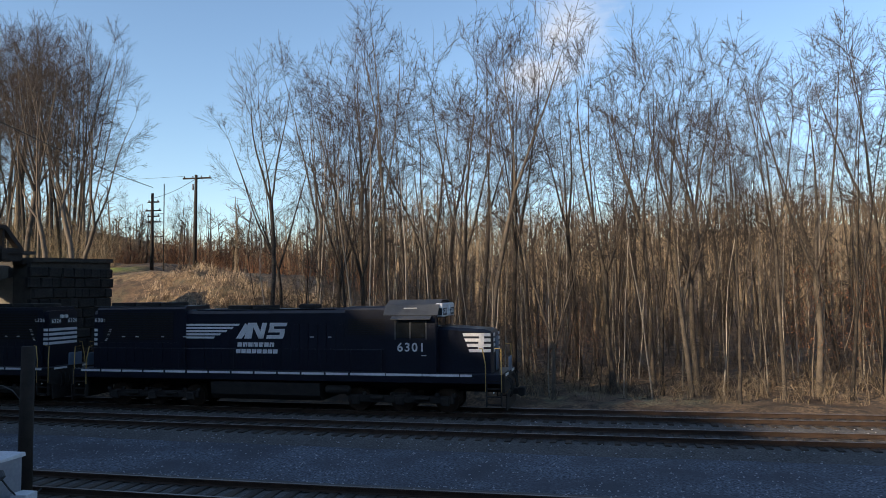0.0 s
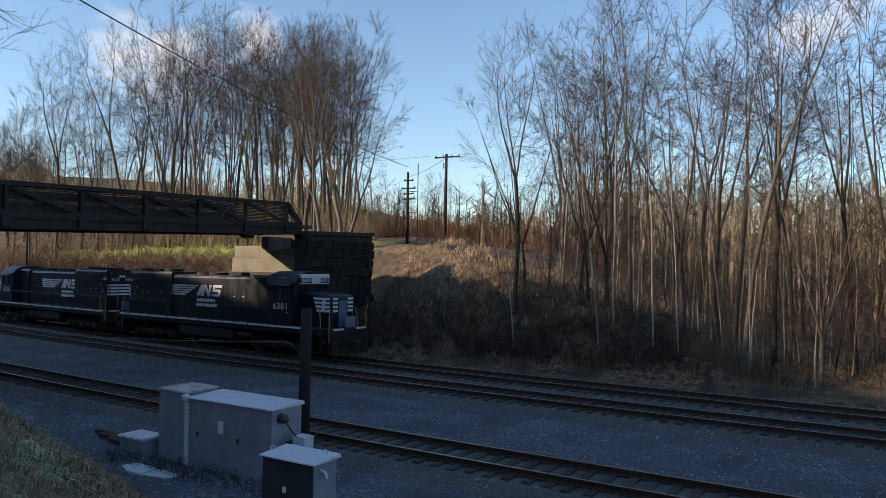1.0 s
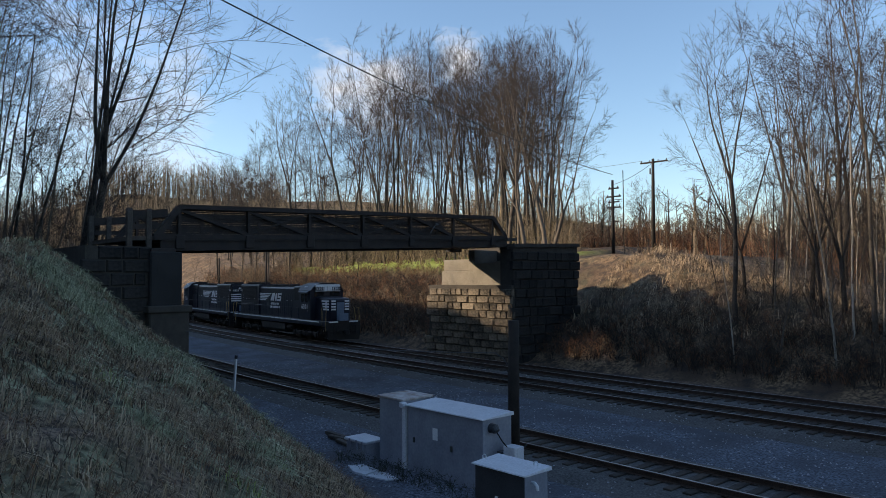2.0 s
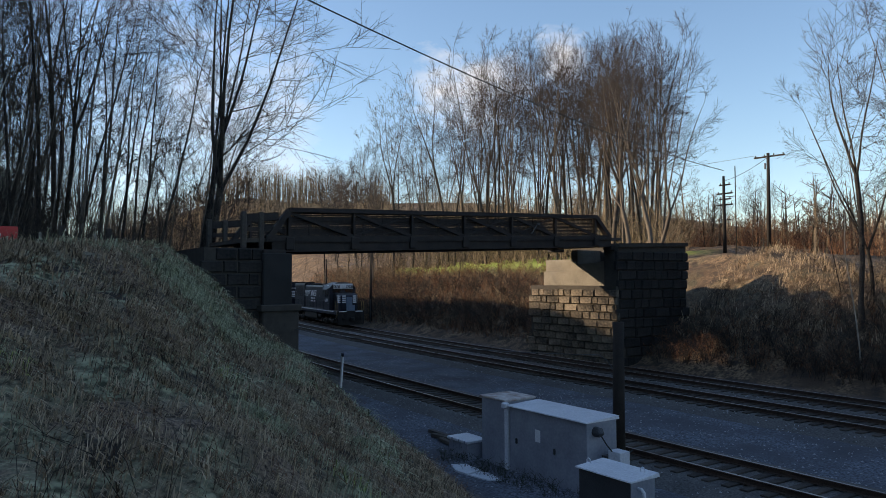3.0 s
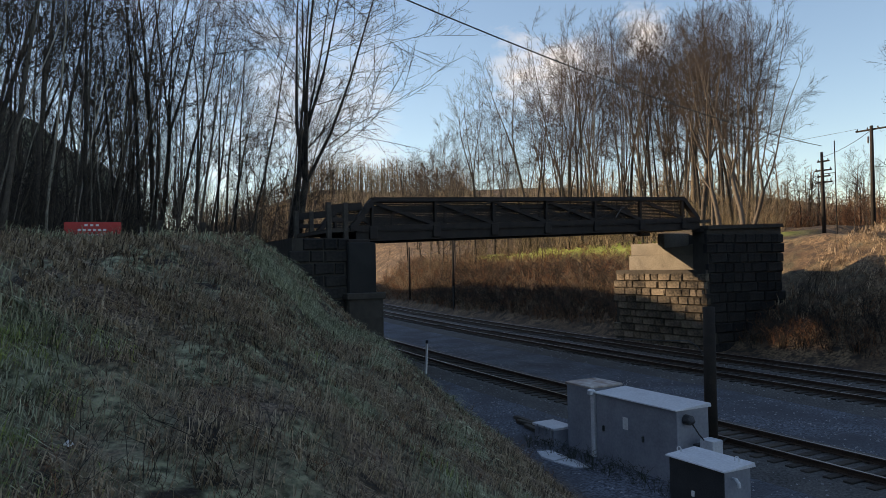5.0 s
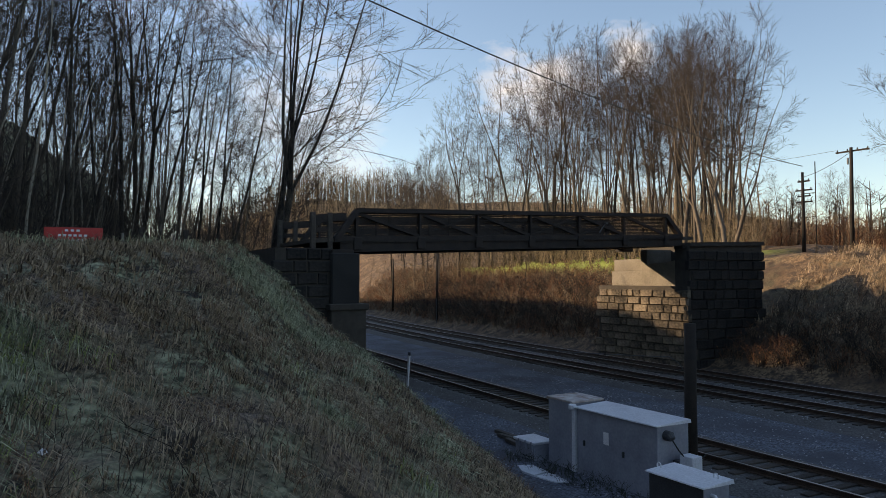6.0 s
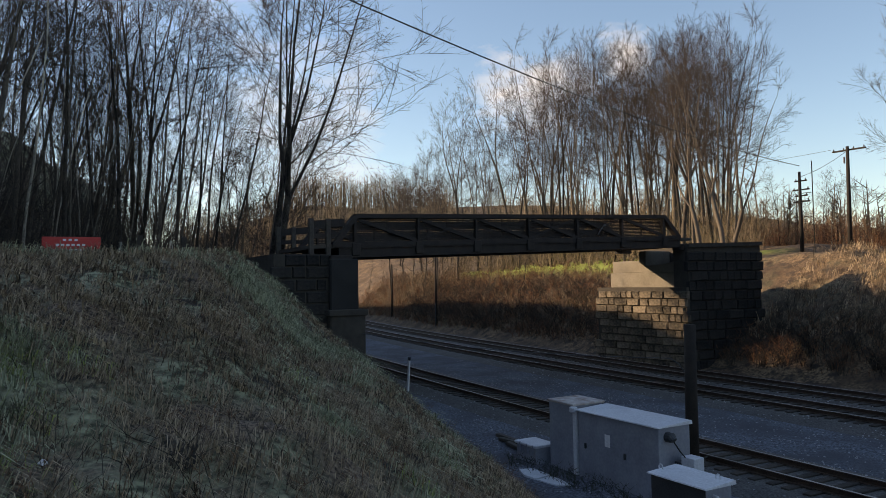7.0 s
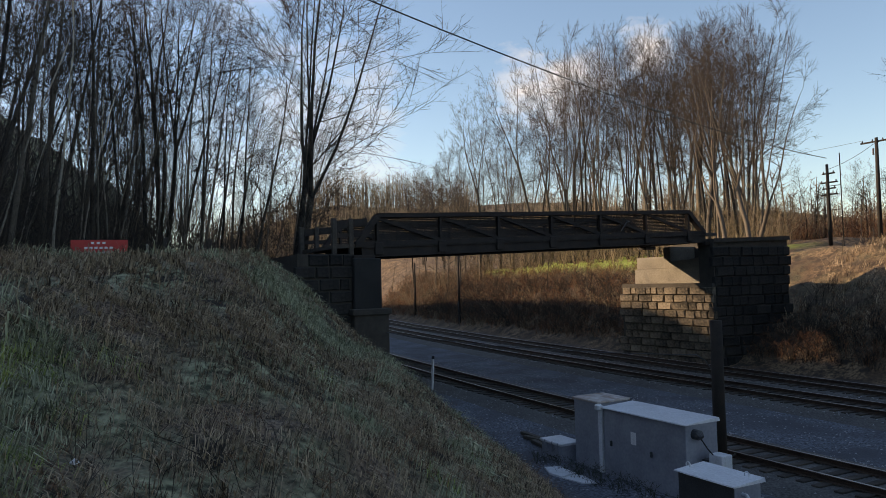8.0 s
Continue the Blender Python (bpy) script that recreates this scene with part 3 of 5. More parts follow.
                part("owner_mark", Geo().poly([(u, y, zz), (u + f * w * 0.84, y, zz), (u + f * w * 0.9, y, zz + 0.19), (u + f * w * 0.06, y, zz + 0.19)], (0, s * 0.006, 0)), WHITE, loco)
        for x in (-7.6, -6.9, -5.6, -4.5, 1.5, 2.3):
            y = 1.05 if x < -4.4 else 0.95
            part("placard", Geo().box(x, x + 0.16, s * y - 0.006, s * y + 0.006, 3.16, 3.2), WHITE, loco)
    # fuel tank, air tanks, trucks
    tank = Geo().loft([[(x, y, z) for y, z in ((-1.05, 0.42), (1.05, 0.42), (1.38, 0.68), (1.42, 1.22), (-1.42, 1.22), (-1.38, 0.68))] for x in (-2.9, 2.1)])
    part("centre_sill", Geo().box(-9.6, 9.6, -0.35, 0.35, 0.85, 1.34), DIRTY, loco)
    part("fuel_tank", tank, DIRTY, loco, "grimy fuel tank")
    for s in (-1, 1):
        part("air_tank", Geo().tube([(2.3, s * 1.2, 0.95), (2.4, s * 1.2, 0.95), (3.3, s * 1.2, 0.95), (3.4, s * 1.2, 0.95)], [0.12, 0.19, 0.19, 0.12], 12), DIRTY, loco)
    build_truck(loco, -5.9)
    build_truck(loco, 5.5)
    # ends: pilot plate, plough, coupler, steps, handrails
    for e in (-1, 1):
        pil = Geo().box(min(e * 9.75, e * 9.85), max(e * 9.75, e * 9.85), -1.5, 1.5, 0.95, 1.72, 0.01)
        pil.poly([(e * 9.85, -1.4, 0.25), (e * 9.85, 1.4, 0.25), (e * 9.88, 1.45, 0.95), (e * 9.88, -1.45, 0.95)], (e * 0.06, 0, 0))
        part("pilot", pil, DIRTY, loco, "dark end plate with plough")
        part("coupler", Geo().box(min(e * 9.85, e * 10.35), max(e * 9.85, e * 10.35), -0.12, 0.12, 0.75, 1.0, 0.03).box(min(e * 10.2, e * 10.48), max(e * 10.2, e * 10.48), -0.2, 0.2, 0.68, 1.06, 0.05), DIRTY, loco)
        for y in (-1.0, -0.75, -0.5, 0.5, 0.75, 1.0):
            part("air_hose", Geo().tube([(e * 9.86, y, 1.5), (e * 10.02, y, 1.35), (e * 10.06, y, 1.0), (e * 9.98, y + 0.04, 0.75)], 0.028, 6), DIRTY, loco)
        plate = Geo().box(min(e * 9.86, e * 9.90), max(e * 9.86, e * 9.90), -0.42, 0.42, 1.75, 2.35, 0.01)
        part("drop_step", plate, SKYSHEEN, loco, "raised walkway plate coloured with a blue sky reflection")
        part("platform_edge", Geo().box(min(e * 9.86, e * 9.872), max(e * 9.86, e * 9.872), -1.3, -0.5, 1.62, 1.72), WHITE, loco)
        part("platform_edge", Geo().box(min(e * 9.86, e * 9.872), max(e * 9.86, e * 9.872), 0.5, 1.3, 1.62, 1.72), WHITE, loco)
        for s in (-1, 1):
            st = Geo()
            for z in (0.45, 0.78, 1.1, 1.42):
                st.box(min(e * 9.15, e * 9.7), max(e * 9.15, e * 9.7), s * 1.42 - 0.1, s * 1.42 + 0.1, z, z + 0.035)
            for xx in (9.12, 9.7):
                st.box(e * xx - 0.02, e * xx + 0.02, s * 1.42 - 0.1, s * 1.42 + 0.1, 0.4, 1.7)
            part("steps", st, DIRTY, loco)
            part("step_light", Geo().tube([(e * 9.42, s * 1.53, 0.98), (e * 9.42, s * 1.56, 0.98)], [0.035, 0.03], 8), LENS, loco)
            for xx, top in ((9.1, 2.75), (9.72, 2.75)):
                part("grab_rail", Geo().tube([(e * xx, s * 1.5, 1.0), (e * xx, s * 1.5, 2.1), (e * (xx + (-0.12 if xx < 9.5 else 0.0)), s * 1.46, top), (e * (xx - 0.25), s * 1.44, top + 0.02)], 0.022, 6), YELLOW, loco, "ochre-painted handrail")
    for s in (-1, 1):
        rail = Geo()
        for x in np.arange(-8.4, 4.9, 1.32):
            rail.rod((x, s * 1.44, 1.7), (x, s * 1.44, 2.68), 0.018, 6)
        rail.rod((-9.1, s * 1.44, 2.68), (4.9, s * 1.44, 2.68), 0.018, 6)
        part("walkway_handrail", rail, BLACK, loco)
    return loco


def lengthen(loco, k):
    """Draw the body out to its true length; the trucks keep their shape."""
    for ob in loco.children:
        if ob.name.startswith("truck"):
            ob.matrix_basis = Matrix.Translation(((k - 1) * (-5.9 if sum(v.co.x for v in ob.data.vertices) < 0 else 5.5), 0, 0))
        else:
            ob.matrix_basis = Matrix.Diagonal((k, 1, 1, 1)) @ ob.matrix_basis


def loco_pose(s, flip=False):
    p = line_point("far", s)
    a = math.atan(2 * 0.000926 * max(min(s, 90), -160))
    return Matrix.Translation(p) @ Matrix.Rotation(a + (math.pi if flip else 0), 4, "Z")


loco_a = build_locomotive("6301", "black diesel road locomotive with white stripes, trailing on the far track")
loco_b = build_locomotive("6326", "black diesel road locomotive, coupled nose away to its sister")
for unit in (loco_a, loco_b):
    lengthen(unit, 1.045)
# ---- road bridge over the line ----
BX, BFAR = -31.0, -36.2        # the two trusses
Y0, Y1 = 11.5, 33.9            # their ends


def chord_z(y):
    """Underside of the bridge, which climbs to its far end."""
    return 6.36 + (y - 12.6) * 0.033


def build_bridge():
    bridge = thing("road_bridge", "dark rusty steel truss road bridge on stone abutments", "bridge")
    ys = [12.62 + i * 3.32 for i in range(7)]
    for bx in (BX, BFAR):
        def p(y, h, dx=0.0):
            return (bx + dx, y, chord_z(y) + h)
        truss = part("truss", Geo().beam(p(Y0, 0.62), p(Y1, 0.62), 0.30, 0.24).beam(p(ys[0], 1.95), p(ys[-1], 1.88), 0.36, 0.20), GIRDER, bridge, "riveted steel truss, almost black")
        for y in ys:
            part("post", Geo().beam(p(y, 0.7), p(y, 1.9), 0.22, 0.12), GIRDER, truss)
        for i in range(6):
            a, b = (ys[i], ys[i + 1])
            part("diagonal", Geo().beam(p(a, 1.85), p(b, 0.72), 0.12, 0.16), GIRDER, truss)
            if i in (1, 3, 4):
                part("counter_diagonal", Geo().beam(p(a, 0.72, 0.1), p(b, 1.85, 0.1), 0.03, 0.07), GIRDER, truss)
        for a, b in ((Y0 + 0.1, ys[0]), (Y1 - 0.1, ys[-1])):
            part("end_post", Geo().beam(p(a, 0.62), p(b, 1.92), 0.34, 0.24), GIRDER, truss)
        for k in range(13):
            h = 0.80 + k * 0.085
            part("railing_bar", Geo().beam(p(Y0 + 0.9, h, -0.18), p(Y1 - 0.9, h, -0.18), 0.02, 0.062), GIRDER, truss)
        for y in np.arange(Y0 + 1.2, Y1 - 1.0, 1.66):
            part("railing_upright", Geo().beam(p(y, 0.7, -0.18), p(y, 1.88, -0.18), 0.04, 0.05), GIRDER, truss)
        part("edge_girder", Geo().beam(p(Y0 + 0.3, 0.25), p(Y1, 0.25), 0.14, 0.44).beam(p(Y0 + 0.3, 0.04), p(Y1, 0.04), 0.34, 0.05).beam(p(Y0 + 0.3, 0.46), p(Y1, 0.46), 0.30, 0.05), GIRDER, truss)
        for y in ys:
            part("bracket", Geo().box(bx - 0.22 if bx < -33 else bx, bx if bx < -33 else bx + 0.22, y - 0.2, y + 0.2, chord_z(y) + 0.1, chord_z(y) + 0.68, 0.02), GIRDER, truss)
    for y in np.arange(Y0 + 0.8, Y1, 1.66):
        part("cross_beam", Geo().box(BFAR + 0.08, BX - 0.08, y - 0.1, y + 0.1, chord_z(y) + 0.02, chord_z(y) + 0.42), GIRDER, bridge)
    deck = Geo().hexa([(BFAR - 0.05, Y0 - 1, chord_z(Y0) + 0.44), (BX + 0.05, Y0 - 1, chord_z(Y0) + 0.44), (BX + 0.05, Y1 + 1, chord_z(Y1) + 0.44), (BFAR - 0.05, Y1 + 1, chord_z(Y1) + 0.44), (BFAR - 0.05, Y0 - 1, chord_z(Y0) + 0.62), (BX + 0.05, Y0 - 1, chord_z(Y0) + 0.62), (BX + 0.05, Y1 + 1, chord_z(Y1) + 0.62), (BFAR - 0.05, Y1 + 1, chord_z(Y1) + 0.62)])
    part("deck", deck, DECKWOOD, bridge, "weathered timber deck")
    part("lamp", Geo().beam((BX + 0.12, 27.3, 7.7), (BX + 0.12, 27.75, 8.25), 0.05, 0.05).box(BX + 0.08, BX + 0.2, 27.7, 27.9, 8.2, 8.3, 0.02), GREYROOF, bridge, "pale bolted strut")
    # low approach parapet at the near end
    for bx in (BX, BFAR):
        part("approach_rail", Geo().beam((bx, 10.5, 7.85), (bx, Y0 + 0.6, 8.0), 0.1, 0.35), GIRDER, bridge)
        part("approach_rail", Geo().beam((bx, 10.5, 7.35), (bx, Y0 + 0.6, 7.4), 0.1, 0.2), GIRDER, bridge)
    for bx in (BX, BFAR):
        for y in (10.5, 11.3):
            part("railing_post", Geo().box(bx - 0.11, bx + 0.11, y - 0.11, y + 0.11, 6.3, 8.15, 0.02), DECKWOOD, bridge)


def stones(parent, origin, along, up_to, length, out, rnd, course=0.48, z0=-0.4, rough=0.06, mat=None):
    """Courses of cut stone over a backing; each stone is a piece of its own."""
    along, out = Vector(along), Vector(out)
    meshes = []
    for k in range(7):
        w = 0.5 + 0.15 * k
        q = []
        for sx, sz in ((-0.5, -0.5), (0.5, -0.5), (0.5, 0.5), (-0.5, 0.5)):
            q.append((sx * (w - 0.025), -0.16, sz * (course - 0.025)))
        f = [(a * 0.985, 0.02, c * 0.97) for a, b, c in q]
        t = [(a * 0.86 + rnd.uniform(-0.03, 0.03), 0.07 + rnd.uniform(0, rough), c * 0.78 + rnd.uniform(-0.03, 0.03)) for a, b, c in q]
        meshes.append((w, Geo().loft([q, f, t]).mesh("stone", mat or STONE)))
    turn = Matrix((along, out, Vector((0, 0, 1)))).transposed().to_4x4()
    z = z0 + course / 2
    row = 0
    while z < up_to:
        s = -rnd.uniform(0, 0.5)
        while s < length:
            w, me = rnd.choice(meshes)
            if s + w > length + 0.25:
                w, me = meshes[0]
            mid = s + w / 2
            if mid > 0.1 and mid < length - 0.05:
                part("stone", me, STONE, parent, m=Matrix.Translation(Vector(origin) + along * mid + Vector((0, 0, z)) + out * rnd.uniform(-0.02, 0.035)) @ turn @ pose(0, 0, 0, rnd.uniform(-1.5, 1.5), rnd.uniform(-1.2, 1.2), rnd.uniform(-2, 2)))
            s += w
        z += course
        row += 1


def build_abutments():
    rnd = random.Random(5)
    far = thing("bridge_abutment", "tall cut-stone bridge abutment with concrete bearing seat, half in sun", "abutment", kind="structure")
    part("stone_core", Geo().box(-38.3, -30.42, 33.75, 36.5, -0.6, 4.62), STONEBACK, far)
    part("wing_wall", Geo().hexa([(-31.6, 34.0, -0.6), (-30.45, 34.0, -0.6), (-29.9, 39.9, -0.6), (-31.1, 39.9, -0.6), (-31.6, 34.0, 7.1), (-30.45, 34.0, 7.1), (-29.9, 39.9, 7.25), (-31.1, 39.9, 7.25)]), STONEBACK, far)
    seat = Geo().box(-37.6, -30.5, 34.3, 36.6, 4.60, 5.6, 0.04).box(-34.9, -34.3, 34.35, 36.6, 5.58, 7.0, 0.03).box(-31.9, -30.5, 34.3, 36.6, 5.58, 6.95, 0.03)
    seat.poly([(-34.4, 34.28, 5.58), (-31.8, 34.28, 5.58), (-31.8, 34.28, 6.25), (-32.6, 34.28, 6.1), (-34.4, 34.28, 6.05)], (0, 1.6, 0))
    seat.box(-37.7, -34.8, 34.6, 36.6, 5.58, 6.4, 0.05)
    part("bearing_seat", seat, CONCRETE, far, "buff weathered concrete bearing seat")
    part("bearing_shoe", Geo().box(-31.4, -30.7, 33.7, 34.6, 6.9, 7.15, 0.02).box(-36.5, -35.8, 33.7, 34.6, 6.9, 7.15, 0.02), GIRDER, far)
    part("back_wall", Geo().box(-37.0, -30.5, 36.55, 37.1, 4.6, 7.2), STONEBACK, far)
    stones(far, (-38.3, 33.72, 0), (1, 0, 0), 4.4, 7.9, (0, -1, 0), rnd)
    # far wing wall faces away from the sun, its shade in the stone colour
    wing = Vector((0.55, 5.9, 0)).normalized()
    stones(far, (-30.43, 34.0, 0), wing, 7.0, 5.9, (wing.y, -wing.x, 0), rnd, course=0.6, mat=SHADESTONE)
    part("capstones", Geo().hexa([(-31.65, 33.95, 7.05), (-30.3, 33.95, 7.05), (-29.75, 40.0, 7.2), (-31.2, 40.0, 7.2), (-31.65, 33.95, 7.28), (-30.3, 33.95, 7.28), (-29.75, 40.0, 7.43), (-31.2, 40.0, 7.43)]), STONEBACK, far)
    near = thing("bridge_abutment", "shaded concrete pier and stone wing wall at the bridge's near end", "abutment", kind="structure")
    part("pier", Geo().box(-36.7, -30.4, 11.2, 12.55, 3.9, 6.3, 0.05), PIER, near, "grey concrete pier, its shade put into the colour")
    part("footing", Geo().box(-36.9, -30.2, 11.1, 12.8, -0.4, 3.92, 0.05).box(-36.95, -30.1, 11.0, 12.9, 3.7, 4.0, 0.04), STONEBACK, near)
    part("wall_core", Geo().box(-36.6, -30.7, 8.7, 11.3, 0.5, 6.5), STONEBACK, near)
    # near wing wall in the same stone, darkened for shade
    stones(near, (-30.72, 8.7, 0), (0, 1, 0), 6.3, 2.6, (1, 0, 0), rnd, course=0.55, z0=3.2, mat=SHADESTONE)
    part("beam_seat", Geo().box(-36.6, -30.5, 11.25, 12.3, 6.25, 6.45, 0.03), GIRDER, near)


build_bridge()
build_abutments()

# ---- beside the track: cabinets, posts, poles ----
def build_cabinets():
    big = thing("relay_cabinet", "large grey steel relay cabinet with pale lid beside the track", "cabinet", Matrix.Translation((-14.55, 13.85, -0.42)))
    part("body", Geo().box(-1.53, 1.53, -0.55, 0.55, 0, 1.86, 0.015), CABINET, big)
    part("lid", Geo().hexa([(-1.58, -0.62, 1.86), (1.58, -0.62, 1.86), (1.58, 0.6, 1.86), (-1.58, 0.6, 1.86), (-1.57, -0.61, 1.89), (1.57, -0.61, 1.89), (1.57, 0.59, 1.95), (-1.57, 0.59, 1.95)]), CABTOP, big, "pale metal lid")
    part("notice", Geo().box(-0.42, -0.22, -0.56, -0.552, 1.05, 1.38), WHITE, big, "small white notice")
    for x in (-1.2, 0.35):
        part("door_handle", Geo().box(x - 0.03, x + 0.03, -0.60, -0.55, 0.85, 1.0, 0.01), DARKBOX, big)
    part("vent_hood", Geo().tube([(1.53, -0.25, 1.62), (1.68, -0.25, 1.62), (1.74, -0.25, 1.56)], [0.13, 0.13, 0.09], 12), DARKBOX, big)
    part("conduit", Geo().tube([(1.62, -0.2, 1.6), (1.85, -0.15, 1.3), (2.0, 0.0, 1.05), (2.15, 0.25, 1.1), (2.2, 0.4, 1.2)], 0.018, 6), WIRE, big)
    old = thing("relay_cabinet", "older grey steel cabinet with a rust-stained lid", "cabinet", Matrix.Translation((-16.78, 13.85, -0.42)))
    part("body", Geo().box(-0.62, 0.50, -0.55, 0.55, 0, 1.95, 0.015), CABINET, old)
    part("lid", Geo().box(-0.66, 0.56, -0.6, 0.6, 1.95, 2.02, 0.015), RUSTLID, old, "rust-stained lid")
    part("corner_post", Geo().box(0.52, 0.66, -0.60, -0.5, 0, 1.9, 0.01), CABTOP, old)
    part("lamp_cap", Geo().box(0.48, 0.68, -0.7, -0.52, 1.78, 1.95, 0.03), CABTOP, old)
    meter = thing("meter_box", "small pale meter box on a post by the cabinet", "box", Matrix.Translation((-12.55, 13.95, -0.42)))
    part("body", Geo().box(-0.2, 0.2, -0.18, 0.18, 0.35, 1.18, 0.012), CABTOP, meter)
    part("leg", Geo().box(-0.06, 0.06, -0.05, 0.05, 0, 0.36), CABINET, meter)
    part("side_panel", Geo().box(-0.45, -0.2, -0.15, 0.15, 0.3, 1.0, 0.012), DARKBOX, meter)
    case = thing("junction_case", "dark steel trackside case with a pale lid", "cabinet", Matrix.Translation((-10.52, 11.6, -0.42)))
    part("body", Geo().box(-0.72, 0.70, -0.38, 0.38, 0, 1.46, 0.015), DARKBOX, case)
    # thin sheet added to make the +x end paler, as light falls there
    part("lit_end", Geo().box(0.70, 0.712, -0.36, 0.36, 0.02, 1.44), CABINET, case, "end of the case, coloured paler as its lit side")
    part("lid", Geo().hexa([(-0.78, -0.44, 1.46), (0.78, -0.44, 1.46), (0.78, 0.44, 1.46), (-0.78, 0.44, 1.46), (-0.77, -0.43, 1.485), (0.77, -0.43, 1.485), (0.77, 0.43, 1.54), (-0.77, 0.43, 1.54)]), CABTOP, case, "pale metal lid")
    for x, y in ((-0.55, -0.25), (0.62, 0.1)):
        part("lifting_eye", Geo().tube([(x + 0.055 * math.cos(a), y, 1.55 + 0.06 + 0.06 * math.sin(a)) for a in np.linspace(-0.6, 3.8, 9)], 0.014, 6), CABTOP, case)
    part("drain_spout", Geo().tube([(0.7, -0.15, 1.30), (0.80, -0.15, 1.30), (0.86, -0.15, 1.24), (0.87, -0.15, 1.16)], 0.035, 8), CABTOP, case)
    part("padlock", Geo().box(-0.1, -0.02, -0.42, -0.38, 0.78, 0.9, 0.01), LENS, case)
    low = thing("battery_box", "low white battery box on the ground", "box", Matrix.Translation((-18.15, 13.3, -0.42)))
    part("body", Geo().box(-0.5, 0.5, -0.35, 0.35, 0, 0.52, 0.02), CABINET, low)
    part("lid", Geo().box(-0.55, 0.55, -0.40, 0.40, 0.52, 0.60, 0.015), CABTOP, low)
    for x in (-0.25, 0.1, 0.4):
        part("strap", Geo().box(x - 0.03, x + 0.03, -0.41, -0.35, 0.3, 0.6, 0.005), CABINET, low)
    slab = thing("concrete_slab", "flat broken pale concrete slab on the ground", "slab", Matrix.Translation((-16.4, 12.25, -0.40)))
    part("slab_piece", Geo().poly([(-1.0, -0.1, 0), (-0.4, -0.35, 0), (0.1, -0.3, 0), (0.0, 0.25, 0), (-0.8, 0.3, 0)], (0, 0, 0.07)), CABTOP, slab)
    part("slab_piece", Geo().poly([(0.15, -0.3, 0.0), (0.9, -0.15, 0), (1.05, 0.15, 0), (0.3, 0.3, 0), (0.06, 0.2, 0)], (0, 0, 0.05)), CABTOP, slab)
    stake = thing("marker_post", "thin white leaning marker post with a black tip", "post", pose(-33.0, 16.25, -0.5, 0, 7, 0))
    part("shaft", Geo().box(-0.075, 0.075, -0.04, 0.04, 0, 1.72, 0.01), WHITE, stake)
    part("tip", Geo().box(-0.08, 0.08, -0.045, 0.045, 1.72, 1.9, 0.01), BLACK, stake)


def build_poles():
    post = thing("timber_post", "dark creosoted trackside timber pole carrying a cable", "pole", Matrix.Translation((-14.79, 16.45, -0.5)))
    part("shaft", Geo().tube([(0, 0, 0), (0.01, 0, 2.0), (0.02, 0.02, 4.3)], [0.19, 0.175, 0.165], 14), POLEWOOD, post, smooth=True)
    cable = Geo()
    a, b = Vector((-14.95, 16.45, 2.35)), Vector((-30.3, 12.6, 2.9))
    pts = [a, a + Vector((-0.22, -0.05, 0.28)), a + Vector((-0.5, -0.1, 0.42))]
    for i in range(1, 13):
        t = i / 12
        pts.append(pts[2].lerp(b, t) + Vector((0, 0, -0.35 * 4 * t * (1 - t) * 0.6)))
    cable.tube(pts, 0.014, 6)
    tagged(part("cable", cable, GREYROOF), "pale sagging cable from a timber pole to the bridge pier", "cable")

    def tall(x, y, base, top, lean, arms, label):
        pole = thing("utility_pole", label, "utility pole", pose(x, y, base - 0.6, 0, lean, 0))
        h = top - base + 0.6
        part("shaft", Geo().tube([(0, 0, 0), (0, 0, h * 0.5), (0, 0, h)], [0.17, 0.15, 0.11], 10), POLEWOOD, pole, smooth=True)
        for z, w in arms:
            arm = part("crossarm", Geo().box(-w / 2, w / 2, 0.10, 0.20, h - z - 0.06, h - z + 0.06, 0.01), POLEWOOD, pole)
            n = max(2, int(w / 0.6))
            for i in range(n):
                xx = -w / 2 + 0.12 + i * (w - 0.24) / (n - 1)
                part("insulator", Geo().tube([(xx, 0.15, h - z + 0.05), (xx, 0.15, h - z + 0.12), (xx, 0.15, h - z + 0.2)], [0.03, 0.055, 0.03], 8), GREYROOF, arm)
        return pole
    t = tall(-31.0, 51.5, 6.5, 14.7, 0.6, [(0.25, 2.5)], "tall dark timber utility pole with one crossarm")
    part("cutout", Geo().box(-0.45, -0.35, 0.18, 0.3, 7.6, 8.1, 0.02), GREYROOF, t)
    d = tall(-37.5, 55.5, 6.8, 14.0, 0, [(0.75, 1.1), (1.5, 1.5), (2.0, 1.2), (2.5, 1.5)], "dark utility pole with four crossarms and a standpipe")
    part("standpipe", Geo().rod((1.0, 0.2, 0), (1.0, 0.2, 8.6), 0.04, 6).beam((0, 0.2, 4.0), (1.0, 0.2, 4.0), 0.05, 0.05).beam((0, 0.2, 6.0), (1.0, 0.2, 6.0), 0.05, 0.05), POLEWOOD, d)
    far = tall(-73.8, 40.2, ground_z(-73.8, 40.2), 8.3, 0, [], "thin dark timber pole on the cut bank")
    near = tall(-93, 43.5, ground_z(-93, 43.5), 8.0, 0, [], "short dark pole on the cut bank")
    p = thing("signal_mast", "slim grey trackside mast", "mast", Matrix.Translation((-73.0, 39.7, -0.4)))
    part("mast", Geo().rod((0, 0, 0), (0, 0, 3.2), 0.05, 8), GREYROOF, p)

    def wire(a, b, sag, r, label):
        g, a, b = Geo(), Vector(a), Vector(b)
        g.tube([a.lerp(b, i / 24) + Vector((0, 0, -sag * 4 * (i / 24) * (1 - i / 24))) for i in range(25)], r, 5)
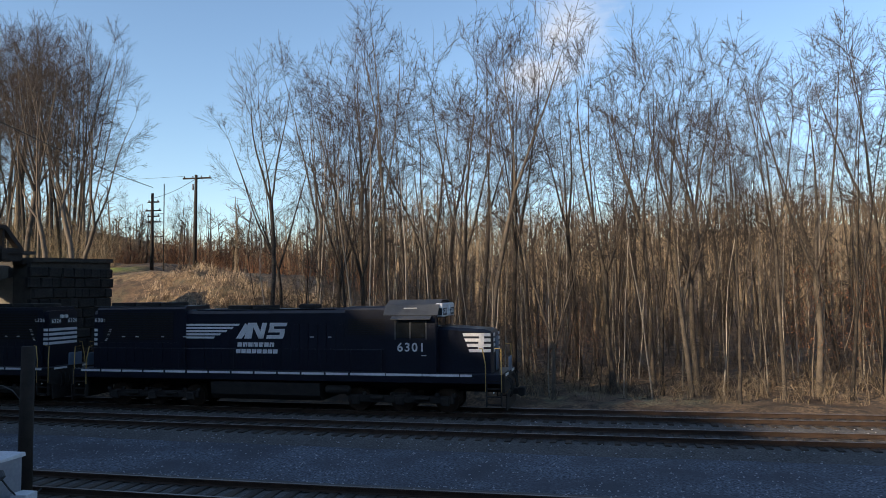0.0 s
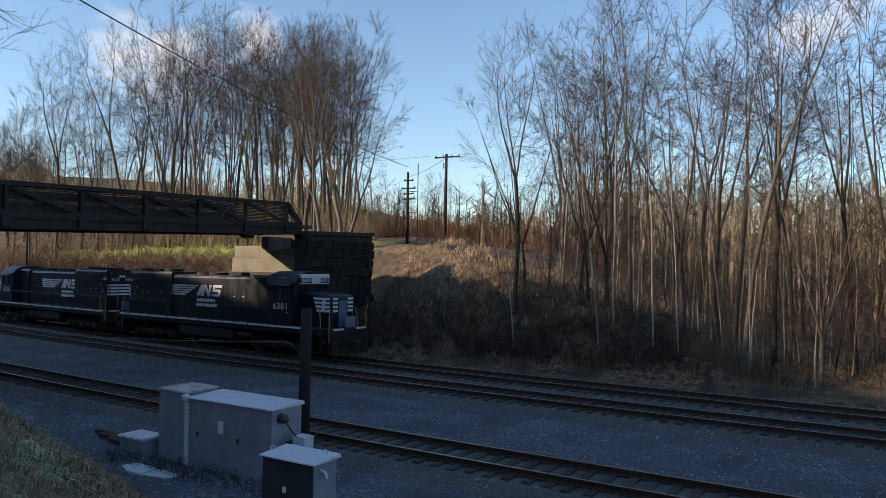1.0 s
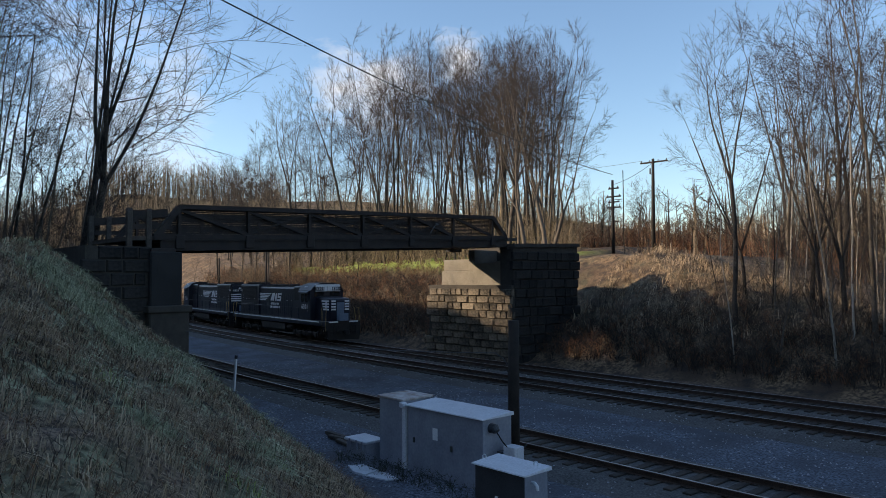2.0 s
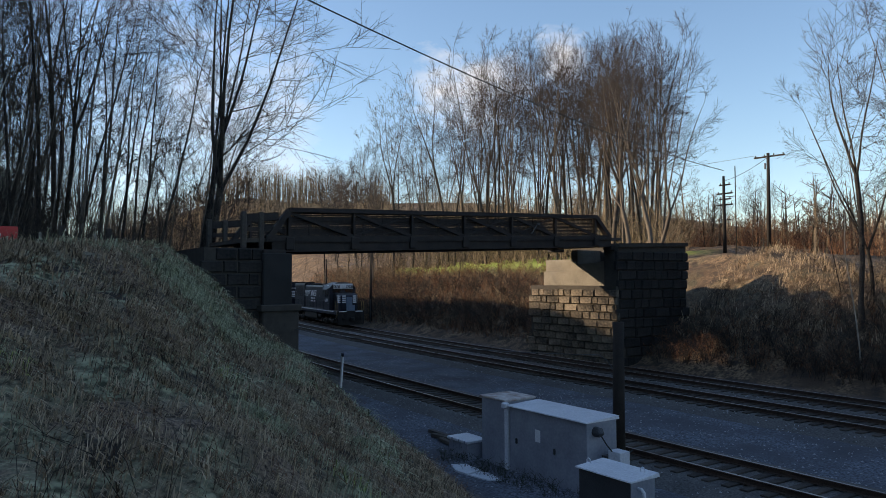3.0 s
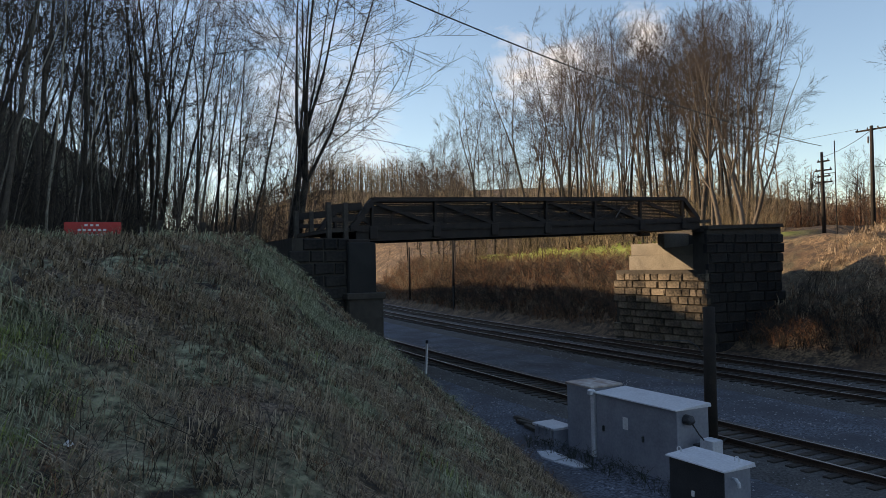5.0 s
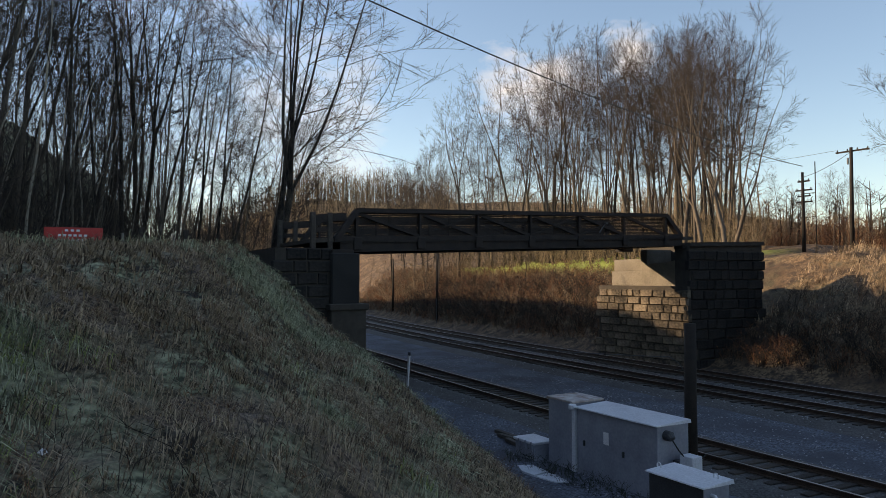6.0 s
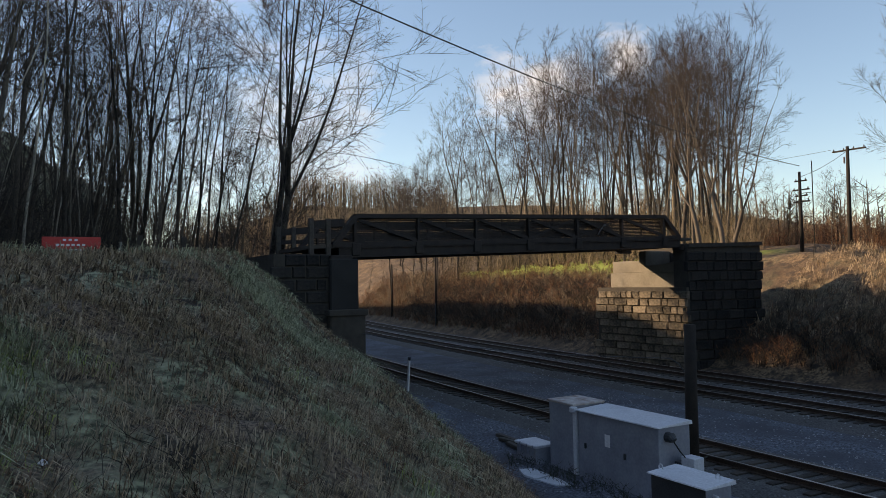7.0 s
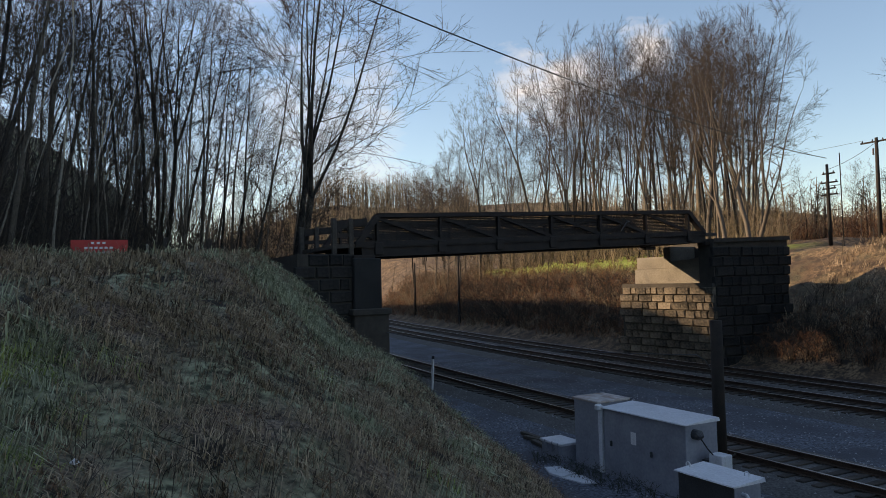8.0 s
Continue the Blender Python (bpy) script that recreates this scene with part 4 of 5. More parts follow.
        tagged(part("overhead_wire", g, WIRE), label, "wire")
    wire((-37.5, 55.5, 14.53), (-15.0, -22.0, 19.57), 1.94, 0.03, "thick black overhead cable sagging from a utility pole")
    wire((-31.0, 51.6, 14.4), (-37.5, 55.6, 13.6), 0.2, 0.018, "short black wire between two utility poles")
    wire((-32.1, 51.6, 14.65), (-100, 70.0, 22.0), 1.2, 0.012, "thin overhead wire from a utility pole crossarm")
    wire((-73.8, 40.2, 7.9), (-93, 43.5, 7.5), 0.9, 0.03, "pale cable slung between two poles")


RUSTLID = material("rust_stained_lid", (0.22, 0.13, 0.09), (0.62, 0.60, 0.58), 2.5, 0.6, 0.1, fine=9, coarse=0.7)
build_cabinets()
build_poles()


# ---- at the bridge ends: fence, posts, signs ----
def build_roadside():
    for x, y, z, h in ((-34.6, 38.6, 7.0, 1.35), (-33.6, 38.4, 7.0, 1.2), (-33.4, 40.0, 7.0, 1.3)):
        p = thing("guide_post", "weathered pale guide post at the bridge end", "post", Matrix.Translation((x, y, ground_z(x, y) - 0.3)), group="guide posts by the bridge")
        part("shaft", Geo().box(-0.08, 0.08, -0.08, 0.08, 0, h + 0.5, 0.02), BARE, p)
    s = thing("road_sign", "pale square road sign seen from behind", "sign", Matrix.Translation((-32.0, 41.5, ground_z(-32.0, 41.5) - 0.3)))
    part("post", Geo().box(-0.03, 0.03, -0.03, 0.03, 0, 1.9), GREYROOF, s)
    part("panel", Geo().box(-0.33, 0.33, -0.05, -0.03, 1.25, 1.95, 0.004), CABTOP, s)
    for i, (x, y, h) in enumerate(((-33.1, 7.3, 1.2), (-33.0, 8.2, 1.25), (-31.9, 9.8, 1.55), (-34.6, 5.6, 1.0), (-36.2, 3.9, 1.0))):
        p = thing("fence_post", "thick grey-brown timber fence post", "fence post", pose(x, y, ground_z(x, y) - 0.3, 0, (-3, 2, 1, 4, -2)[i], 0), group="fence posts at the bridge")
        part("shaft", Geo().box(-0.13, 0.13, -0.13, 0.13, 0, h + 0.3, 0.03), DECKWOOD, p)
    f = thing("plank_fence", "low weathered plank fence along the bank top", "fence")
    for z in (0.35, 0.75):
        part("plank", Geo().beam((-33.4, 9.5, ground_z(-33.4, 9.5) + z), (-40.5, -1.0, ground_z(-40.5, -1.0) + z), 0.04, 0.14), BARE, f)
    for k in range(6):
        t = k / 5
        x, y = -33.4 - 7.1 * t, 9.5 - 10.5 * t
        part("post", Geo().box(x - 0.06, x + 0.06, y - 0.06, y + 0.06, ground_z(x, y) - 0.3, ground_z(x, y) + 0.95, 0.01), BARE, f)
    # red notice board with its two feet
    c = Vector((-26.0, 0.75, 6.15))
    c.z = ground_z(c.x, c.y) + 0.14
    b = thing("notice_board", "red notice board with pale lines of writing on two feet", "sign", Matrix.Translation(c) @ Matrix.Rotation(radians(84), 4, "Z"))
    part("panel", Geo().box(-0.85, 0.85, -0.03, 0.03, 0.28, 0.82, 0.01), REDPAINT, b)
    for x in (-0.6, 0.62):
        part("foot", Geo().box(x - 0.12, x + 0.12, -0.15, 0.15, -0.15, 0.30, 0.02), DARKBOX, b)
    for k, (z, w) in enumerate(((0.72, 0.5), (0.56, 0.9), (0.40, 0.95))):
        n = int(w / 0.13)
        for i in range(n):
            x = -w / 2 + i * w / n
            part("writing_bar", Geo().box(x, x + 0.095, -0.036, -0.028, z - 0.035, z + 0.035), WHITE, b)


build_roadside()


def build_litter():
    z = ground_z(-6.3, 0.0)
    p = thing("paper_litter", "crumpled white paper scrap lying in the grass", "litter", pose(-6.3, 0.0, z + 0.02, 20, 10, 30) @ Matrix.Scale(0.55, 4))
    part("scrap", Geo().loft([[(-0.05, -0.04, 0), (0.06, -0.03, 0.01), (0.05, 0.05, 0), (-0.04, 0.04, 0.015)], [(-0.04, -0.05, 0.03), (0.045, -0.04, 0.05), (0.06, 0.04, 0.035), (-0.05, 0.05, 0.05)], [(-0.02, -0.02, 0.06), (0.02, -0.02, 0.055), (0.02, 0.02, 0.07), (-0.02, 0.03, 0.06)]]), WHITE, p)
    rnd = random.Random(3)
    for k, (x, y) in enumerate(((-19.6, 13.6), (-20.3, 13.9), (-20.9, 14.1), (-19.2, 14.4))):
        t = thing("timber_scrap", "dark old timber offcut lying on the gravel", "timber", pose(x, y, ground_z(x, y) + 0.02, 0, 0, rnd.uniform(-20, 30)), group="timber scraps")
        part("board", Geo().box(-0.6, 0.6, -0.09, 0.09, 0, 0.12, 0.015), DECKWOOD, t)


build_litter()
# ---- trees ----
def bough(g, start, way, length, radius, level, rnd, up, kids, twig, crook):
    """One branch and, by levels, what it bears; the last level is a spray of fine twigs."""
    d = way.normalized()
    if level == 2:
        tip = start + (d + Vector((0, 0, 0.6 * up))) * length
        g.twig(start, tip, twig)
        for k in range(2):
            o = start.lerp(tip, rnd.uniform(0.25, 0.8))
            g.twig(o, o + (d * 0.45 + Vector((rnd.uniform(-1, 1), rnd.uniform(-1, 1), rnd.uniform(-0.5, 0.8))) * 0.85) * length * rnd.uniform(0.35, 0.6), twig * 0.8)
        return
    segs = (6, 3)[level]
    pts, radii, p = [start], [radius], start.copy()
    for k in range(segs):
        d = (d + Vector((rnd.uniform(-1, 1), rnd.uniform(-1, 1), rnd.uniform(-0.8, 0.8))) * crook + Vector((0, 0, up * 1.3))).normalized()
        p = p + d * (length / segs)
        pts.append(p.copy())
        radii.append(max(radius * (1 - (k + 1) / segs) ** 0.8, twig))
    g.tube(pts, radii, (4, 3)[level], cap=False)
    n = kids[level]
    for i in range(n + 1):
        t = 0.18 + 0.8 * (i + rnd.random()) / (n + 1) if i < n else 0.999
        j = min(int(t * segs), segs - 1)
        q = pts[j].lerp(pts[j + 1], t * segs - j)
        axis = (pts[j + 1] - pts[j]).normalized()
        side = axis.cross(Vector((rnd.uniform(-1, 1), rnd.uniform(-1, 1), rnd.uniform(-1, 1)))).normalized()
        a = rnd.uniform(0.45, 1.0) if i < n else rnd.uniform(0.0, 0.3)
        share = rnd.uniform(0.40, 0.64) * (1.15 - 0.55 * t) if level == 0 else rnd.uniform(0.42, 0.7) * (1.1 - 0.4 * t)
        bough(g, q, axis * math.cos(a) + side * math.sin(a), length * share, radii[j] * 0.6, level + 1, rnd, up, kids, twig, crook * 1.15)


def tree_kind(seed, height, trunk_r, bare, spread, limbs, kids, up=0.10, twig=0.0085, sway=0.05, crook=0.16, fork=0.0, leaders=1, apart=0.3, bark=None, cone=0.6):
    """Trunk and crown meshes of a leafless tree; fork: where its stem splits into leaders."""
    rnd = random.Random(seed)
    trunk, crown, stems_ = Geo(), Geo(), []

    def stem(p, d, h, r0, r1, n, flare):
        pts, radii = [p.copy()], [r0 * flare]
        for k in range(n):
            d = (d + Vector((rnd.uniform(-1, 1), rnd.uniform(-1, 1), 0)) * sway + Vector((0, 0, 0.07 if flare == 1 else 0.02))).normalized()
            p = p + d * (h / n)
            pts.append(p.copy())
            radii.append(r0 + (r1 - r0) * ((k + 1) / n) ** 0.85)
        trunk.tube(pts, radii, 8 if flare > 1 else 6, cap=False)
        return pts, radii, d
    if leaders > 1:
        pts, radii, d = stem(Vector((0, 0, -0.5)), Vector((0, 0, 1)), height * fork + 0.5, trunk_r, trunk_r * 0.8, 4, 1.4)
        turn = rnd.uniform(0, 6.28)
        for k in range(leaders):
            a = turn + 6.28 * k / leaders + rnd.uniform(-0.4, 0.4)
            lean_ = apart * rnd.uniform(0.5, 1.2)
            w = d + Vector((math.cos(a), math.sin(a), 0)) * lean_
            q, rr, _ = stem(pts[-1] - d * 0.15, w.normalized(), height * (1 - fork) * rnd.uniform(0.8, 1.0), trunk_r * 0.8 * (0.78 if k == 0 else rnd.uniform(0.5, 0.7)), 0.02, 8, 1)
            stems_.append((q, rr, 0.06))
    else:
        pts, radii, d = stem(Vector((0, 0, -0.5)), Vector((rnd.uniform(-0.03, 0.03), rnd.uniform(-0.03, 0.03), 1)), height * 0.93, trunk_r, 0.02, 11, 1.35)
        stems_.append((pts, radii, bare))
    for q, rr, low in stems_:
        n, m = len(q) - 1, max(3, limbs // len(stems_))
        for i in range(m + 1):
            t = low + (0.97 - low) * (i + rnd.random()) / m if i < m else 0.999
            t = min(t, 0.999)
            j = min(int(t * n), n - 1)
            p = q[j].lerp(q[j + 1], t * n - j)
            axis = (q[j + 1] - q[j]).normalized()
            a = i * 2.4 + rnd.uniform(-0.7, 0.7)
            tt = (t - low) / (1 - low)
            rise = rnd.uniform(0.15, 0.75) + 0.5 * tt
            w = axis * rise + Vector((math.cos(a), math.sin(a), 0.1))
            if i == m:
                w = axis * 2 + Vector((math.cos(a), math.sin(a), 0)) * 0.3
            length = spread * rnd.uniform(0.65, 1.15) * (1.1 - cone * tt)
            bough(crown, p, w, length, max(rr[j] * rnd.uniform(0.2, 0.36), 0.016), 0, rnd, up, kids, twig, crook)
    return trunk.mesh("trunk", bark or BARK, True), crown.mesh("crown", TWIG, True)


KINDS = {
    "forest": [tree_kind(11 + i, 18.5, 0.115 + 0.02 * (i % 3), 0.4, (4.6, 4.0, 5.0, 4.4, 4.0, 4.8)[i], 15, (5, 5), up=0.045, twig=0.0105, sway=0.07, crook=0.21, fork=(0.46, 0.34, 0.52, 0.26, 0.55, 0.4)[i], leaders=(3, 2, 3, 3, 2, 4)[i], apart=(0.26, 0.16, 0.28, 0.2, 0.24, 0.3)[i], cone=0.4) for i in range(6)],
    "stout": [tree_kind(91 + i, 18.5, 0.185, 0.30, 5.2, (18, 20, 18, 18)[i], (6, 6), up=0.02, twig=0.0105, sway=0.08, crook=0.25, fork=(0.36, 0.22, 0.42, 0.3)[i], leaders=(3, 4, 3, 3)[i], apart=0.44, cone=0.4) for i in range(4)],
    "open": [tree_kind(31 + i, 16.5, 0.21, 0.38, 3.6, 14, (5, 6), up=0.0, twig=0.0105, sway=0.15, crook=0.34, fork=(0.34, 0.42, 0.28)[i], leaders=(2, 3, 3)[i], apart=0.34, cone=0.2) for i in range(3)],
    "sapling": [tree_kind(51 + i, 8, 0.045, 0.12, 2.6, 8, (3, 4), up=0.10, twig=0.007, sway=0.11, crook=0.22, fork=0.1, leaders=1 + i % 2, apart=0.3) for i in range(5)],
    "whip": [tree_kind(61 + i, 12, 0.055, 0.18, 2.8, 11, (3, 4), up=0.11, twig=0.008, sway=0.06, crook=0.2, bark=PALEBARK) for i in range(4)],
    "pole": [tree_kind(71 + i, 19, 0.125, 0.40, 4.0, 12, (5, 5), up=0.05, twig=0.010, sway=0.06, crook=0.21, cone=0.4) for i in range(5)],
}


def plant(kind, x, y, size, label, rnd, group, lean=0.0, z=None):
    """lean: degrees towards the line."""
    trunk, crown = rnd.choice(KINDS[kind])
    base = ground_z(x, y) if z is None else z
    at = Matrix.Translation((x, y, base)) @ Matrix.Rotation(-radians(lean), 4, "X")
    t = thing({"sapling": "sapling", "whip": "young_tree"}.get(kind, "tree"), label, "tree", at @ pose(0, 0, 0, rnd.uniform(-2, 2), rnd.uniform(-2, 2), rnd.uniform(0, 360)) @ Matrix.Scale(size, 4), group=group)
    part("trunk", trunk, BARK, t)
    part("crown", crown, TWIG, t)
    return t


def leafy_sapling(x, y, h, rnd):
    """A young tree that keeps its dead leaves."""
    t = plant("sapling", x, y, h / 8, "young tree holding dead russet leaves", rnd, "saplings beyond the tracks")
    v, f = [], []
    for i in range(420):
        a, k = rnd.uniform(0, 6.28), rnd.uniform(0.3, 1.0)
        r = 2.3 * math.sqrt(rnd.random()) * (1.25 - k)
        p = Vector((math.cos(a) * r, math.sin(a) * r, 8 * k))
        u = Vector((rnd.uniform(-1, 1), rnd.uniform(-1, 1), rnd.uniform(-1, 1))).normalized() * rnd.uniform(0.05, 0.09)
        w = u.cross(Vector((rnd.uniform(-1, 1), rnd.uniform(-1, 1), rnd.uniform(-1, 1)))).normalized() * 0.035
        n = len(v)
        v += [tuple(p - u), tuple(p + w - u * 0.1 + Vector((0, 0, 0.015))), tuple(p + u), tuple(p - w - u * 0.1 + Vector((0, 0, 0.015)))]
        f += [(n, n + 1, n + 2), (n, n + 2, n + 3)]
    g = Geo()
    g.v, g.f = v, f
    part("leaves", g, LEAF, t, "dead russet leaves")


def scatter(n, box, gap, rnd, ok):
    """Random places in a box, at least gap apart."""
    out, tries = [], 0
    while len(out) < n and tries < n * 60:
        tries += 1
        x, y = rnd.uniform(box[0], box[1]), rnd.uniform(box[2], box[3])
        if ok(x, y) and all((x - a) ** 2 + (y - b) ** 2 > gap * gap for a, b in out):
            out.append((x, y))
    return out


def glade(x, y):
    """False in the thin strip through which the low sun reaches the bridge's far end."""
    return abs((x + 34) * math.sin(SUN_AZ) - (y - 34) * math.cos(SUN_AZ)) > 4.0


def woods():
    rnd = random.Random(77)
    # wood across the tracks: trees at the edge, then deeper
    edge = [(-18.2, 38.5, 0.88), (-19.0, 41.5, 0.62), (-11.4, 38.8, 0.98), (-9.0, 40.5, 0.86), (-5.4, 37.0, 1.0), (-4.2, 38.5, 0.98), (-2.0, 35.9, 0.62), (-7.2, 41, 0.95), (1.0, 39.6, 0.96), (3.3, 38.0, 0.9), (4.6, 36.8, 0.78), (5.2, 39.0, 0.9), (6.6, 35.6, 0.76), (8.9, 37.2, 0.88), (10.6, 38.0, 0.9), (11.7, 36.8, 0.8), (13.8, 38.6, 0.95), (16.0, 40.0, 1.0), (-13.6, 41.5, 0.78), (-15.8, 43, 0.72)]
    for x, y, s in edge:
        plant("stout" if rnd.random() < 0.6 else "forest", x, y, s, "tall leafless tree at the wood's edge in low sun", rnd, "trees beyond the tracks")
    for x, y in scatter(54, (-28, 36, 40, 66), 2.0, rnd, lambda x, y: y > 40 and x > -0.47 * y + 1):
        plant(rnd.choice(("forest", "forest", "pole")), x, y, rnd.uniform(0.8, 1.04), "tall leafless tree deep in the wood", rnd, "trees beyond the tracks")
    for x, y in scatter(120, (-20, 30, 35.8, 52), 0.8, rnd, lambda x, y: y - bend(x) > 35.8 and x > -0.5 * y):
        plant("whip", x, y, rnd.uniform(0.6, 1.15), "slim young tree with pale grey bark", rnd, "slim trees beyond the tracks", lean=rnd.uniform(-4, 4))
    for x, y in scatter(150, (-22, 34, 36.0, 56), 0.7, rnd, lambda x, y: y - bend(x) > 36.0 and x > -0.5 * y):
        plant("sapling", x, y, rnd.uniform(0.4, 1.1), "thin leafless sapling in the undergrowth", rnd, "saplings beyond the tracks")
    for x, y, h in ((10.4, 38.2, 6.5), (11.6, 39.6, 7.2), (13.0, 38.4, 5.6), (-2.6, 38.6, 4.2), (-0.4, 39.4, 4.8), (14.6, 40.2, 6.8)):
        leafy_sapling(x, y, h, rnd)
    # trees behind the road, seen past the poles
    for x, y in scatter(20, (-75, -24, 72, 90), 2.2, rnd, lambda x, y: -0.78 * y < x < -0.34 * y):
        plant("pole" if rnd.random() < 0.4 else "forest", x, y, rnd.uniform(0.34, 0.55), "distant leafless tree beyond the road", rnd, "distant trees along the road")
    # wood behind the bridge
    for x, y in scatter(72, (-100, -38, 40, 76), 1.7, rnd, lambda x, y: y - bend(x) > 50 - 4 * smooth_step(-48, -42, x) - 14 * smooth_step(-72, -95, x) and x < -0.80 * y and 62 < math.hypot(x, y) < 108):
        plant(rnd.choice(("forest", "pole", "forest")), x, y, 0.0150 * math.hypot(x, y) * rnd.uniform(0.84, 1.05) * (1 - 0.4 * smooth_step(-74, -98, x)), "tall leafless tree in the wood behind the bridge", rnd, "trees behind the bridge")
    for x, y, s, l in ((-36.6, 45.2, 0.86, 1), (-38.6, 47.5, 1.02, -1), (-40.4, 46.6, 1.02, 2), (-43.5, 48.2, 1.05, 0), (-42.0, 51.0, 1.06, 1)):
        plant("open", x, y, s, "broad crooked leafless tree by the far end of the bridge", rnd, "trees by the bridge", lean=l)
    for x, y in scatter(34, (-135, -60, 36, 46), 1.6, rnd, lambda x, y: True):
        plant("sapling", x, y + bend(x), rnd.uniform(0.4, 0.9), "thin leafless sapling on the cut bank", rnd, "saplings on the cut bank")
    for x, y in scatter(22, (-160, -98, 44, 88), 3.0, rnd, lambda x, y: y - bend(x) > 38):
        plant("forest", x, y, rnd.uniform(0.9, 1.3), "tall leafless tree far along the line", rnd, "trees behind the bridge")
    # near hill
    plant("stout", -37.2, 10.6, 1.22, "large leaning leafless tree by the near bridge end", rnd, "trees on the near hill", lean=7)
    plant("forest", -38.0, 10.0, 1.12, "large leaning leafless tree by the near bridge end", rnd, "trees on the near hill", lean=12)
    plant("pole", -36.6, 10.2, 1.10, "large leaning leafless tree by the near bridge end", rnd, "trees on the near hill", lean=4)
    for x, y in scatter(44, (-60, -29, -8, 14), 1.3, rnd, lambda x, y: 0.1 * x - 1.2 < y < (-x - 26) * 0.36 - 1.2 and glade(x, y)):
        plant(rnd.choice(("pole", "pole", "pole", "forest")), x, y, rnd.uniform(0.8, 1.12), "tall dark leafless tree on the near hillside", rnd, "trees on the near hill", lean=rnd.uniform(0, 11))
    for x, y in scatter(44, (-62, -28, -8, 14), 0.9, rnd, lambda x, y: 0.1 * x - 1.2 < y < (-x - 24) * 0.36 - 0.8):
        plant("whip", x, y, rnd.uniform(0.6, 1.2), "slim dark leafless tree on the near hillside", rnd, "trees on the near hill", lean=rnd.uniform(0, 14))
    for x, y in scatter(90, (-70, -28, -8, 15), 0.9, rnd, lambda x, y: 0.1 * x - 1.2 < y < (-x - 24) * 0.36 - 0.6):
        plant("sapling", x, y, rnd.uniform(0.5, 1.2), "thin leafless sapling on the near hillside", rnd, "saplings on the near hill", lean=rnd.uniform(0, 10))
    for x, y in scatter(20, (-75, -40, 3, 15), 1.6, rnd, lambda x, y: (-x - 24) * 0.36 - 0.8 < y < 0.285 * -x - 1.2 and glade(x, y)):
        plant("pole", x, y, rnd.uniform(0.7, 1.0), "tall dark leafless tree behind the bank top", rnd, "trees on the near hill", lean=rnd.uniform(2, 12))
    for x, y in scatter(40, (-75, -38, 2, 15), 1.0, rnd, lambda x, y: y < 0.285 * -x - 1.0):
        plant("sapling", x, y, rnd.uniform(0.6, 1.2), "thin leafless sapling behind the bank top", rnd, "saplings on the near hill")
    for x, y in scatter(12, (-120, -66, 6, 26), 2.4, rnd, lambda x, y: y - bend(x) < 12 and glade(x, y)):
        plant("forest", x, y, rnd.uniform(0.6, 0.95), "tall leafless tree further up the near hillside", rnd, "trees on the near hill")


def far_woods():
    """Leafless woods on the distant slopes, too far to tell tree from tree."""
    rnd, g = random.Random(4), Geo()
    for i in range(5400):
        a, r = rnd.uniform(radians(50), radians(168)), rnd.uniform(215, 300) if rnd.random() < 0.4 else 72 + 160 * rnd.random()
        if i > 3900:      # the rise at the line's far bend
            a, r = rnd.uniform(radians(150), radians(171)), rnd.uniform(200, 285)
        x, y = math.cos(a) * r, math.sin(a) * r
        gap = -0.80 * y < x < -0.38 * y
        if (y - bend(x) < 58 and x > -205) or (gap and r < 84):
            continue
        z, h = ground_z(x, y), rnd.uniform(5, 9) if gap else rnd.uniform(9, 15)
        top = Vector((x + rnd.uniform(-1, 1), y + rnd.uniform(-1, 1), z + h))
        g.tube([(x, y, z - 0.3), top], [0.17, 0.03], 3, cap=False)
        for k in range(9):
            t = rnd.uniform(0.2, 0.95)
            p = Vector((x, y, z)).lerp(top, t)
            b, l = rnd.uniform(0, 6.28), h * rnd.uniform(0.18, 0.36) * (1.2 - 0.5 * t)
            q = p + Vector((math.cos(b) * l * 0.8, math.sin(b) * l * 0.8, l * rnd.uniform(0.3, 0.9)))
            g.twig(p, q, 0.06)
            for m in range(2):
                o = p.lerp(q, rnd.uniform(0.2, 0.9))
                g.twig(o, o + Vector((rnd.uniform(-1, 1), rnd.uniform(-1, 1), rnd.uniform(0, 1.0))) * l * 0.5, 0.04)
    tagged(part("distant_wood", g, BRUSH), "leafless brown woods on the distant slopes", "woods", kind="stuff")


far_woods()
woods()


# ---- undergrowth and grass ----
def stems(name, label, mat, places, rnd, tall, per, r):
    g = Geo()
    for x, y in places:
        z = ground_z(x, y) - 0.05
        h0 = rnd.uniform(*tall)
        for k in range(per):
            a = rnd.uniform(0, 6.28)
            out = rnd.uniform(0.15, 1.0)
            h = h0 * rnd.uniform(0.5, 1.1)
            p0 = Vector((x + rnd.uniform(-0.15, 0.15), y + rnd.uniform(-0.15, 0.15), z))
            p1 = p0 + Vector((math.cos(a) * out * h * 0.35, math.sin(a) * out * h * 0.35, h * 0.55))
            p2 = p0 + Vector((math.cos(a) * out * h, math.sin(a) * out * h, h * rnd.uniform(0.75, 1.0)))
            g.tube([p0, p1, p2], [r, r * 0.7, r * 0.3], 3, cap=False)
            for b in range(3):
                q = p1.lerp(p2, rnd.uniform(0, 0.6))
                g.twig(q, q + Vector((rnd.uniform(-0.4, 0.4) * h, rnd.uniform(-0.4, 0.4) * h, rnd.uniform(0.05, 0.4) * h)), r * 0.7)
    tagged(part(name, g, mat), label, "undergrowth", kind="stuff")


